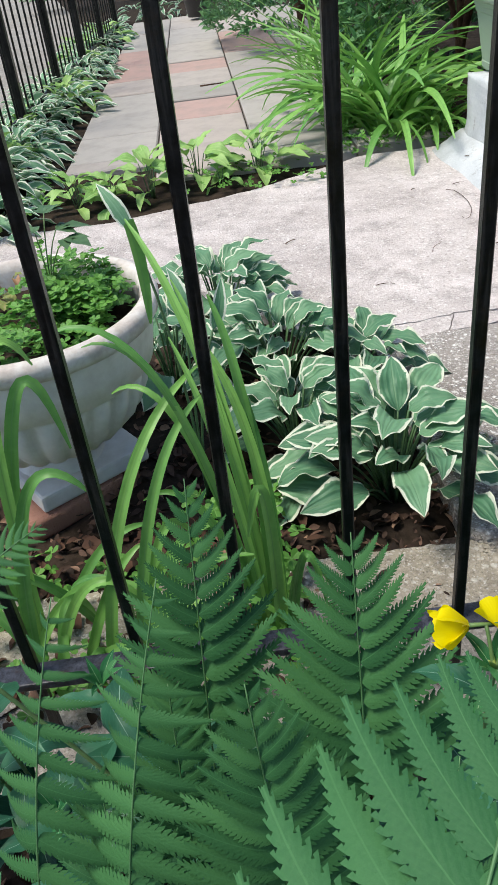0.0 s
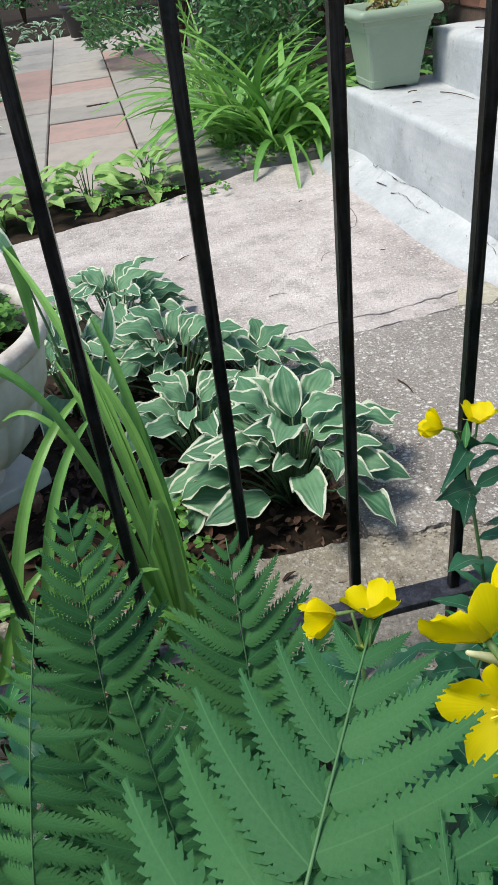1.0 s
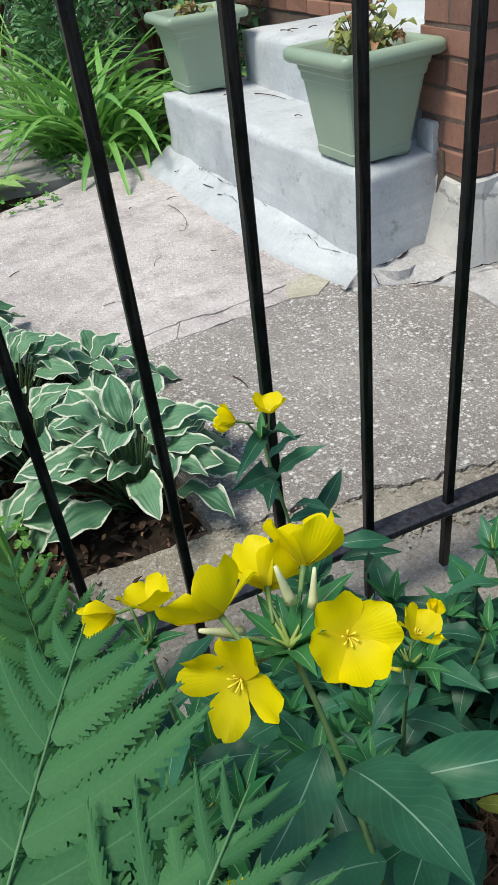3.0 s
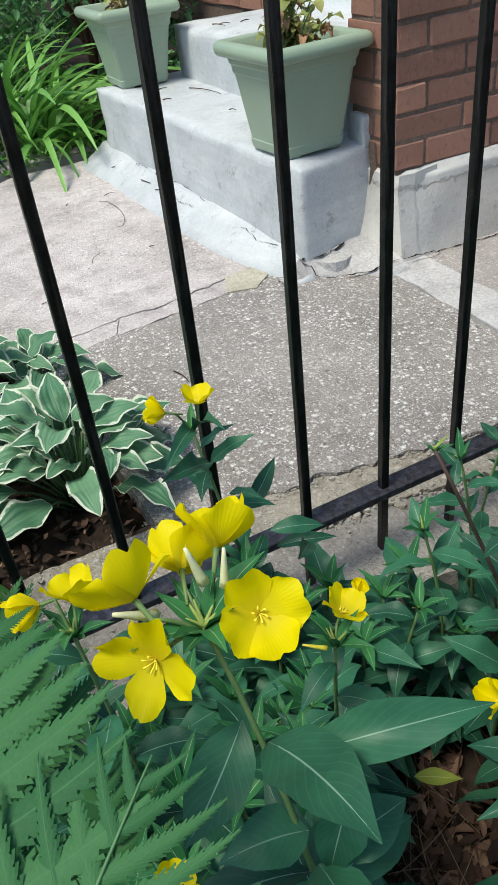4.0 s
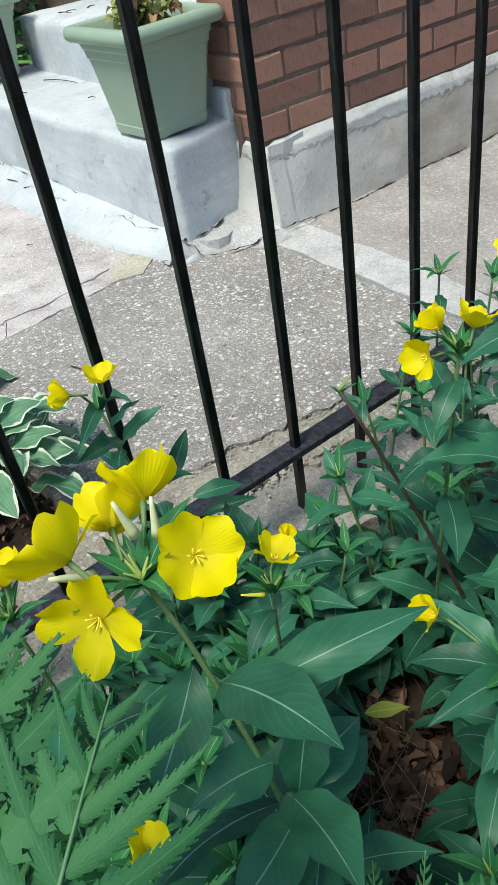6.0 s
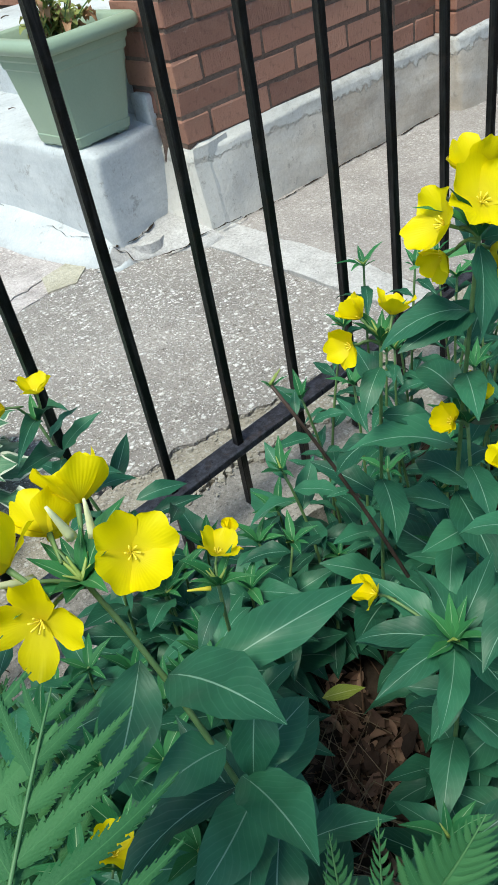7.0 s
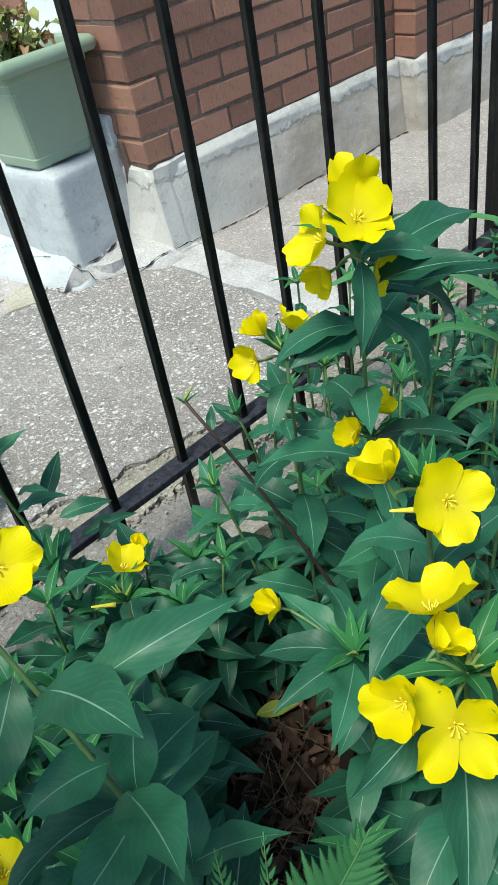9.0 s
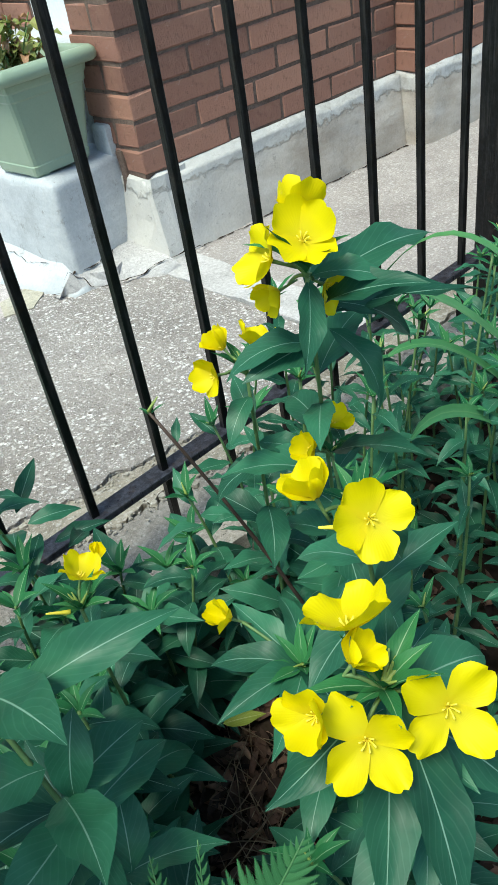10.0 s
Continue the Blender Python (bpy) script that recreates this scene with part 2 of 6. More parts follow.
def brick_material():
    k = Nodes("rough_red_brick")
    v = k.coord("Object")
    r = k.rand()
    col = k.ramp(r, [(0.0, (0.225, 0.118, 0.092)), (0.4, (0.335, 0.170, 0.126)), (0.75, (0.40, 0.21, 0.152)), (1.0, (0.275, 0.144, 0.110))])
    col = k.mix(k.ramp(k.noise(v, 25, 5, 0.7), [(0.5, 0.0), (0.8, 0.45)]), col, (0.33, 0.20, 0.15))
    col = k.mix(k.ramp(k.noise(v, 60, 4, 0.7), [(0.55, 0.0), (0.8, 0.55)]), col, (0.09, 0.05, 0.04))
    col = k.mix(k.ramp(k.noise(v, 38, 7, 0.8), [(0.60, 0.0), (0.72, 0.5)]), col, (0.46, 0.36, 0.32))
    t = k.n.new("ShaderNodeMapping")
    t.inputs["Scale"].default_value = (260, 260, 30)
    k.put(v, t.inputs["Vector"])
    comb = k.noise(t.outputs[0], 1.0, 2)
    k.bump(k.math("ADD", k.math("MULTIPLY", comb, 0.6), k.noise(v, 90, 5, 0.75)), 0.9, 0.004)
    return k.done(col, 0.9, spec=0.2)


def paver_material(name, stops):
    k = Nodes(name)
    v = k.coord("Object")
    r = k.rand()
    col = k.ramp(r, stops)
    col = k.mix(k.ramp(k.noise(v, 6, 5, 0.7), [(0.45, 0.0), (0.75, 0.6)]), col, (0.25, 0.235, 0.215))
    k.bump(k.noise(v, 70, 4), 0.4, 0.003)
    return k.done(col, 0.88, spec=0.2)


M_BRICK = brick_material()
M_PAVER = paver_material("weathered_grey_slab", [(0.0, (0.34, 0.315, 0.295)), (0.6, (0.42, 0.39, 0.365)), (1.0, (0.42, 0.365, 0.335))])
M_REDPAVER = paver_material("faded_red_slab", [(0.0, (0.42, 0.285, 0.255)), (1.0, (0.45, 0.32, 0.29))])
M_HOSTA = leafy("variegated_hosta_leaf", (0.070, 0.195, 0.105), (0.175, 0.345, 0.195), (0.17, 0.32, 0.18), 0.35, 0.5, 0.22, (0.70, 0.74, 0.60), 0.425, 6.0, 0.03, spec=0.35, relief=1.6)
# lighter green than M_HOSTA: the stronger light on the border is coloured in
M_PALEHOSTA = leafy("pale_variegated_hosta_leaf", (0.10, 0.25, 0.13), (0.22, 0.40, 0.24), (0.25, 0.42, 0.27), 0.25, 0.5, 0.22, (0.74, 0.78, 0.66), 0.36, 7.0, 0.03, spec=0.25)
M_YOUNG = leafy("young_primrose_leaf", (0.014, 0.105, 0.040), (0.055, 0.215, 0.070), (0.30, 0.46, 0.26), 0.05, 0.5, 0.2, rib_width=0.03, spec=0.22, relief=0.06)
M_LIME = leafy("lime_hosta_leaf", (0.17, 0.36, 0.085), (0.38, 0.58, 0.19), (0.45, 0.62, 0.25), 0.3, 0.5, 0.25, None, 0.4, 6.0)
M_PRIM = leafy("primrose_leaf", (0.0105, 0.059, 0.0335), (0.043, 0.170, 0.090), (0.22, 0.37, 0.28), 0.06, 0.46, 0.14, rib_width=0.018, spec=0.30, relief=0.05)
M_FERN = leafy("fern_pinna", (0.023, 0.094, 0.033), (0.060, 0.176, 0.057), (0.055, 0.165, 0.06), 0.1, 0.6, 0.15, rib_width=0.02, spec=0.18, relief=0.1)
M_FRESH = leafy("light_fern_pinna", (0.032, 0.122, 0.046), (0.066, 0.190, 0.070), (0.070, 0.20, 0.075), 0.1, 0.6, 0.2, rib_width=0.02, spec=0.18, relief=0.1)
M_STRAP = leafy("daylily_leaf", (0.095, 0.270, 0.055), (0.28, 0.54, 0.125), (0.17, 0.34, 0.09), 0.1, 0.42, 0.22, None, 0.4, 4.0, 0.05, relief=0.08)
M_DARKSTRAP = leafy("dark_daylily_leaf", (0.080, 0.250, 0.055), (0.26, 0.52, 0.125), (0.17, 0.35, 0.11), 0.1, 0.42, 0.2, None, 0.4, 4.0, 0.05, relief=0.08)
M_BEDSTRAP = leafy("deep_green_daylily_leaf", (0.040, 0.165, 0.055), (0.115, 0.30, 0.105), (0.13, 0.28, 0.10), 0.1, 0.42, 0.2, None, 0.4, 4.0, 0.05, relief=0.08)
M_CLOVER = leafy("clover_leaf", (0.06, 0.19, 0.03), (0.15, 0.36, 0.06), (0.2, 0.4, 0.1), 0.1, 0.5, 0.25, island=True)
M_POTLEAF = leafy("begonia_leaf", (0.16, 0.22, 0.05), (0.36, 0.38, 0.12), (0.36, 0.26, 0.14), 0.2, 0.5, 0.25)
M_DRY = leafy("dry_curled_leaf", (0.33, 0.17, 0.09), (0.50, 0.30, 0.18), (0.5, 0.35, 0.2), 0.2, 0.7, 0.25)
M_YEW = leafy("dark_evergreen_needle", (0.052, 0.158, 0.060), (0.155, 0.33, 0.125), (0.10, 0.20, 0.08), 0.0, 0.6, 0.1, island=True)
M_STEM = plain("green_stem", (0.09, 0.17, 0.06), (0.15, 0.24, 0.085), 40, 0.55)
M_RACHIS = plain("fern_stalk", (0.055, 0.15, 0.055), (0.095, 0.21, 0.08), 40, 0.55)
M_REDSTEM = plain("dark_red_stem", (0.035, 0.022, 0.018), (0.07, 0.04, 0.03), 40, 0.6)
M_STAMEN = plain("yellow_stamen", (0.90, 0.74, 0.05), (0.94, 0.80, 0.10), 60, 0.5)
M_STRAW = plain("dead_tan_stem", (0.13, 0.085, 0.055), (0.30, 0.22, 0.14), 40, 0.8)
M_GRIT = concrete("concrete_crumbs", (0.26, 0.23, 0.19), (0.50, 0.46, 0.40), 0.3, 0.4, 0.6)
M_YELLOWED = leafy("yellowed_leaf", (0.16, 0.24, 0.03), (0.45, 0.46, 0.07), (0.5, 0.5, 0.2), 0.2, 0.5, 0.2, rib_width=0.03, spec=0.25)
M_HOSTASTEM = plain("dull_green_stalk", (0.04, 0.10, 0.04), (0.08, 0.155, 0.06), 40, 0.55)
M_SPENT = plain("pale_spent_bud", (0.62, 0.64, 0.36), (0.76, 0.74, 0.48), 60, 0.5)
M_BUD = plain("yellow_green_bud", (0.20, 0.29, 0.07), (0.36, 0.42, 0.11), 60, 0.5)


def petal_material():
    k = Nodes("yellow_petal")
    u, v, _ = k.split(k.coord("UV"))
    fan = k.math("SINE", k.math("MULTIPLY", k.math("DIVIDE", k.math("SUBTRACT", u, 0.5), k.math("ADD", v, 0.3)), 95.0))
    col = k.mix(k.ramp(v, [(0.05, 0.0), (0.55, 1.0)]), (0.70, 0.60, 0.02), (0.93, 0.79, 0.004))
    col = k.mix(k.math("MULTIPLY", k.ramp(fan, [(0.5, 0.0), (1.0, 1.0)]), 0.10), col, (0.80, 0.60, 0.0))
    col = k.mix(k.math("MULTIPLY", k.rand(), 0.16), col, (0.82, 0.60, 0.0))
    k.bump(k.math("ADD", k.math("MULTIPLY", fan, 0.5), k.noise(k.coord("Object"), 90, 3)), 0.10, 0.001)
    return k.done(col, 0.5, spec=0.2, through=0.40)


M_PETAL = petal_material()


# ---- building blocks ----
WORLD = {}
rng = random.Random(7)


def thing(name, at, label, category, group="", kind=""):
    e = new(name)
    e.empty_display_size = 0.05
    e.matrix_basis = Matrix.Translation(at)
    WORLD[e] = e.matrix_basis.copy()
    return tagged(e, label, category, group, kind)


def part(name, data, material, parent, m=None, label=""):
    """One mesh object at the world pose m, under a thing or a part (or none)."""
    me = data
    if isinstance(data, bmesh.types.BMesh):
        me = bpy.data.meshes.new(name)
        data.to_mesh(me)
        data.free()
    if material and not me.materials:
        me.materials.append(material)
    ob = new(name, me)
    m = m or Matrix()
    if parent:
        ob.parent = parent
        ob.matrix_basis = WORLD[parent].inverted() @ m
    else:
        ob.matrix_basis = m
    WORLD[ob] = m.copy()
    if label:
        tagged(ob, label)
    return ob


def mesh_of(name, verts, faces, uvs=None, smooth=True, material=None):
    me = bpy.data.meshes.new(name)
    me.from_pydata(verts, [], faces)
    if uvs:
        lay = me.uv_layers.new(name="uv")
        flat = [c for p in me.polygons for i in p.vertices for c in uvs[i]]
        lay.data.foreach_set("uv", flat)
    if smooth:
        me.polygons.foreach_set("use_smooth", [True] * len(me.polygons))
    if material:
        me.materials.append(material)
    return me


def box_bm(x0, y0, z0, x1, y1, z1, bevel=0.0, segs=2):
    bm = bmesh.new()
    bmesh.ops.create_cube(bm, size=1, matrix=Matrix.Translation(((x0 + x1) / 2, (y0 + y1) / 2, (z0 + z1) / 2)) @ Matrix.Diagonal((x1 - x0, y1 - y0, z1 - z0, 1)))
    if bevel:
        bmesh.ops.bevel(bm, geom=bm.edges[:], offset=bevel, segments=segs, affect="EDGES", profile=0.6)
    return bm


def orient(at, along, up=(0, 0, 1), scale=1.0, wide=None):
    """Pose whose y axis points along and whose z axis leans to up."""
    y = Vector(along).normalized()
    x = y.cross(Vector(up))
    x = x.normalized() if x.length > 1e-4 else Vector((1, 0, 0))
    z = x.cross(y)
    s = scale
    w = wide if wide else s
    return Matrix(((x.x * w, y.x * s, z.x * s, at[0]), (x.y * w, y.y * s, z.y * s, at[1]), (x.z * w, y.z * s, z.z * s, at[2]), (0, 0, 0, 1)))


def blade(name, length, width, profile, rows=9, cols=4, rise=0.0, droop=0.8, fold=0.25, wave=0.0, waves=2.0, twist=0.0, seed=0, sway=0.0, material=None):
    """A leaf blade along +y from the origin: profile(v) is its width, droop the turn downwards (radians) from base to tip."""
    r = random.Random(seed)
    ph = r.uniform(0, 6.28)
    verts, uvs, faces = [], [], []
    y = z = x = 0.0
    ang = rise
    for i in range(rows + 1):
        v = i / rows
        if i:
            a = ang - droop * (v - 0.5 / rows)
            y += math.cos(a) * length / rows
            z += math.sin(a) * length / rows
            x += sway * length / rows * (v - 0.2)
        w = profile(v) * width / 2
        tw = twist * v
        for j in range(cols + 1):
            s = 2 * j / cols - 1
            lift = abs(s) * w * fold + wave * w * abs(s) * math.sin(ph + waves * 6.283 * v + (1.6 if s > 0 else 0))
            dx, dz = s * w * math.sqrt(max(0.1, 1 - fold * fold)), lift
            verts.append((x + dx * math.cos(tw) - dz * math.sin(tw), y, z + dx * math.sin(tw) + dz * math.cos(tw)))
            uvs.append((j / cols, v))
    c = cols + 1
    for i in range(rows):
        for j in range(cols):
            faces.append((i * c + j, i * c + j + 1, (i + 1) * c + j + 1, (i + 1) * c + j))
    return mesh_of(name, verts, faces, uvs, material=material)


def lance(v):
    return max(0.02, math.sin(math.pi * min(1, v ** 0.80)) ** 1.08)


def heart(v):
    return max(0.03, math.sin(math.pi * min(1.0, v ** 0.72)) ** 0.8)


def oval(v):
    """Broad oval drawn out to a fine tip."""
    return max(0.02, math.sin(math.pi * min(1.0, v ** 0.86)) ** 0.72 * (1 - 0.25 * v ** 6))


def strap(v):
    return max(0.04, min(1.0, (1.02 - v) ** 0.6 * (0.75 + 0.6 * v)))


def tube(name, pts, r0, r1, sides=6, material=None, closed=True):
    """A tapered tube through points."""
    verts, faces = [], []
    n = len(pts)
    P = [Vector(p) for p in pts]
    for i, p in enumerate(P):
        d = (P[min(i + 1, n - 1)] - P[max(i - 1, 0)]).normalized()
        a = d.cross(Vector((0.3, 0.9, 0.2))).normalized()
        b = d.cross(a)
        r = r0 + (r1 - r0) * i / (n - 1)
        for k in range(sides):
            t = 6.2832 * k / sides
            verts.append(tuple(p + (a * math.cos(t) + b * math.sin(t)) * r))
    for i in range(n - 1):
        for k in range(sides):
            q = (k + 1) % sides
            faces.append((i * sides + k, i * sides + q, (i + 1) * sides + q, (i + 1) * sides + k))
    if closed:
        faces.append(tuple(range(sides))[::-1])
        faces.append(tuple((n - 1) * sides + k for k in range(sides)))
    return mesh_of(name, verts, faces, None, True, material)


def bent(a, b, c, n=8):
    """Points of a smooth curve from a by way of b to c."""
    a, b, c = Vector(a), Vector(b), Vector(c)
    return [tuple((1 - t) ** 2 * a + 2 * t * (1 - t) * b + t * t * c) for t in (i / n for i in range(n + 1))]


def turned(name, prof, sides=40, material=None, flute=0.0, flutes=16, zone=(0, 0)):
    """A body turned round z from (radius, height) pairs; flute ripples the radius between two heights."""
    verts, faces = [], []
    for r, z in prof:
        for k in range(sides):
            t = 6.2832 * k / sides
            q = r * (1 + (flute * abs(math.sin(t * flutes / 2)) if zone[0] <= z <= zone[1] else 0))
            verts.append((q * math.cos(t), q * math.sin(t), z))
    for i in range(len(prof) - 1):
        for k in range(sides):
            q = (k + 1) % sides
            faces.append((i * sides + k, i * sides + q, (i + 1) * sides + q, (i + 1) * sides + k))
    return mesh_of(name, verts, faces, None, True, material)


def wobble(p, q, step=0.013, amp=0.006, seed=0.0):
    """A ragged line from p to q."""
    p, q = Vector((*p, 0)), Vector((*q, 0))
    n = max(1, int((q - p).length / step))
    d = (q - p).normalized()
    s = Vector((-d.y, d.x, 0))
    out = []
    for i in range(n + 1):
        m = p + (q - p) * i / n
        k = 0 if i in (0, n) else noise.noise((m.x * 9 + seed, m.y * 9, seed)) * 1.6 + noise.noise((m.x * 31 + seed, m.y * 31, 3.1)) * 0.7 + noise.noise((m.x * 95 + seed, m.y * 95, 7.1)) * 0.4
        m = m + s * amp * k
        out.append((m.x, m.y))
    return out


def slab_mesh(name, outline, top, bottom, material):
    bm = bmesh.new()
    up = [bm.verts.new((x, y, top)) for x, y in outline]
    lo = [bm.verts.new((x, y, bottom)) for x, y in outline]
    f = bm.faces.new(up)
    n = len(up)
    for i in range(n):
        bm.faces.new((up[i], lo[i], lo[(i + 1) % n], up[(i + 1) % n]))
    bmesh.ops.recalc_face_normals(bm, faces=bm.faces[:])
    bmesh.ops.triangulate(bm, faces=[f])
    me = bpy.data.meshes.new(name)
    bm.to_mesh(me)
    bm.free()
    me.materials.append(material)
    return me


# ---- ground ----
def ground_height(x, y):
    bed = -0.085 if y < -0.06 else -0.022
    rough = 0.012 * noise.noise((x * 7, y * 7, 0)) + 0.006 * noise.noise((x * 23, y * 23, 2)) if abs(x) < 6 and abs(y) < 9 else 0
    return bed + rough + (0.004 if (x < 0.62 and 2.0 < y < 2.75) else 0) - (0.02 if (0.3 < x and -0.06 < y < 2.6) else 0)


def make_ground():
    def steps(lo, hi, fine, far):
        vals = [lo + i * fine for i in range(int((hi - lo) / fine) + 1)]
        return [-v for v in far[::-1]] + vals + far
    xs = steps(-1.6, 2.0, 0.045, [3, 4, 6, 10, 20, 50, 120])
    ys = steps(-1.0, 3.2, 0.045, [4, 5, 7, 10, 20, 50, 120])
    verts = [(x, y, ground_height(x, y)) for y in ys for x in xs]
    n = len(xs)
    faces = [(j * n + i, j * n + i + 1, (j + 1) * n + i + 1, (j + 1) * n + i) for j in range(len(ys) - 1) for i in range(n - 1)]
    tagged(part("ground", mesh_of("ground", verts, faces, material=M_SOIL), None, None), "dark damp garden soil with bits of bark", "ground", kind="structure")


make_ground()

# ---- patio, kerb and cement patches ----
CR1 = wobble((0.27, 0.91), (1.05, 1.015), seed=1.0, amp=0.009)
CR2 = wobble((0.24, 0.985), (1.05, 1.09), seed=5.0, amp=0.014)
FRONT = wobble((-1.3, 0.24), (0.35, 0.258), seed=2.0, amp=0.008) + wobble((0.35, 0.258), (0.9, 0.158), 0.006, seed=2.0, amp=0.017)[1:] + wobble((0.9, 0.158), (3.6, 0.11), seed=2.0, amp=0.008)[1:]
FAR = wobble((-1.5, 2.02), (-0.34, 2.04), seed=3.0) + wobble((-0.34, 2.04), (0.16, 2.21), seed=3.0)[1:] + wobble((0.16, 2.21), (0.63, 2.49), seed=3.0)[1:] + wobble((0.63, 2.49), (1.3, 2.49), seed=3.0)[1:]


def shifted(line, dx, dy):
    return [(x + dx, y + dy * (0.25 + 1.5 * max(0.0, 0.5 + noise.noise((x * 13, y * 5, 2.0))))) for x, y in line]


patio = thing("patio", (0.8, 1.2, 0), "weathered pinkish-grey aggregate concrete patio with cracks", "patio", kind="structure")
back = CR2 + [(1.4, 1.09), (1.4, 2.49)] + FAR[::-1][1:] + wobble((-1.5, 1.74), (-0.30, 1.68), seed=6.0)[:] + wobble((-0.30, 1.68), (0.24, 0.985), seed=6.0)[1:-1]
part("slab", slab_mesh("slab", back, 0.0, -0.06, M_PATIO), None, patio)
low_edge, high_edge = shifted(CR1, 0, 0.0034), shifted(CR2, 0, -0.0032)
cuts = [None] + [wobble(min(low_edge, key=lambda p: abs(p[0] - u)), min(high_edge, key=lambda p: abs(p[0] - w)), seed=40.0 + u, amp=0.006) for u, w in ((0.53, 0.57), (0.80, 0.74), (0.88, 0.93))] + [None]
for k in range(4):
    near_x = (cuts[k][0][0] if cuts[k] else 0.0, cuts[k + 1][0][0] if cuts[k + 1] else 2.0)
    far_x = (cuts[k][-1][0] if cuts[k] else 0.0, cuts[k + 1][-1][0] if cuts[k + 1] else 2.0)
    piece = [p for p in low_edge if near_x[0] < p[0] < near_x[1]] + (cuts[k + 1] or [])
    piece += [p for p in high_edge[::-1] if far_x[0] < p[0] < far_x[1]] + [(x + 0.0022, y) for x, y in (cuts[k] or [])[::-1]]
    part("cement_patch", slab_mesh("cement_patch", piece, -0.001 - 0.0006 * k, -0.06, M_PATIO), None, patio, None, "broken pale cement patch")
mid = [p for p in shifted(FRONT, 0, 0.0042) if 0.36 < p[0] < 1.245]
midslab = mid + [(1.245, 0.9), (1.245, 1.02), (1.05, 1.01)] + shifted(CR1[::-1], 0, -0.002)[1:-7] + [(0.345, 0.93)]
part("slab", slab_mesh("slab", midslab, 0.0, -0.06, M_AGGREGATE), None, patio)
P2L = wobble((1.248, 0.2), (1.248, 0.88), seed=8.0, amp=0.006)
P2R = wobble((1.362, 0.2), (1.385, 0.88), seed=9.0, amp=0.008)
fr = [p for p in shifted(FRONT, 0, 0.0042) if 1.252 < p[0] < 1.354]
part("cement_patch", slab_mesh("cement_patch", fr + P2R[4:] + P2L[::-1][:-4], 0.002, -0.06, M_PATCH), None, patio, None, "whitish cement repair strip")
rgt = [p for p in shifted(FRONT, 0, 0.0042) if 1.366 < p[0]]
part("slab", slab_mesh("slab", rgt + wobble((3.6, 0.866), (1.39, 0.864), seed=31.0, amp=0.004) + shifted(P2R[::-1], 0.003, 0)[2:-4], 0.0, -0.06, M_PALE_SLAB), None, patio)
kerb = thing("kerb", (0.5, 0.05, 0), "worn sandy concrete kerb under the iron fence", "kerb", kind="structure")
LOW = wobble((-1.3, 0.10), (0.5, 0.12), seed=14.0, amp=0.008) + wobble((0.5, 0.12), (0.95, 0.06), 0.006, seed=14.0, amp=0.017)[1:] + wobble((0.95, 0.06), (3.6, 0.05), seed=14.0, amp=0.014)[1:]
part("kerb_top", slab_mesh("kerb_top", shifted(LOW, 0, 0.007) + FRONT[::-1], -0.005, -0.14, M_CRUMBLE), None, kerb, None, "crumbling cracked edge strip")
part("kerb_top", slab_mesh("kerb_top", wobble((-1.3, -0.085), (3.6, -0.085), seed=12.0, amp=0.008) + LOW[::-1], -0.008, -0.14, M_KERB), None, kerb)
part("kerb_bed", box_bm(-1.3, -0.07, -0.14, 3.6, 0.30, -0.035), M_MORTAR, kerb)



def smear_height(x, y):
    """The cement swells up from the patio to the foot of the step."""
    edge = [(0.97, 0.985), (1.03, 0.925), (1.16, 0.885), (1.235, 0.80), (1.40, 0.80)]
    lo = next((p[1] + (q[1] - p[1]) * (x - p[0]) / (q[0] - p[0]) for p, q in zip(edge, edge[1:]) if p[0] <= x <= q[0]), 0.985)
    lo += 0.010 * noise.noise((x * 16, 3.0, 0))
    hi = 0.950 + 0.24 * (x - 1.057)
    return lo, hi, 0.003 + 0.050 * max(0.0, min(1.0, (x - 0.985) / 0.06)) * max(0.0, min(1.0, (y - lo) / (hi - lo))) ** 0.8


def smear_bm():
    bm = bmesh.new()
    rows = []
    for i in range(41):
        x = 0.99 + 0.31 * i / 40
        lo, hi, _ = smear_height(x, 0)
        rows.append([bm.verts.new((x, lo, -0.03))] + [bm.verts.new((x, lo + (hi - lo) * j / 8, smear_height(x, lo + (hi - lo) * j / 8)[2] + 0.003 * noise.noise((x * 30, j * 0.7, 1)))) for j in range(9)])
    for a, b in zip(rows, rows[1:]):
        for j in range(9):
            bm.faces.new((a[j], b[j], b[j + 1], a[j + 1]))
    for f in bm.faces:
        f.smooth = True
    return bm


part("cement_patch", smear_bm(), M_PATCH, patio, None, "smooth cement swelling up to the foot of the step")
STAIN = wobble((0.850, 0.985), (0.925, 0.962), seed=23.0) + wobble((0.925, 0.962), (1.005, 1.035), seed=23.0)[1:] + wobble((1.005, 1.035), (0.975, 1.095), seed=24.0)[1:] + wobble((0.975, 1.095), (0.885, 1.075), seed=24.0)[1:]
part("cement_patch", slab_mesh("cement_patch", STAIN, 0.003, -0.05, M_STAINED), None, patio, None, "yellow-stained broken cement patch")

# ---- paving slabs ----
pavement = thing("pavement", (0, 4, 0), "grey and reddish square paving slabs with open joints", "pavement", kind="structure")


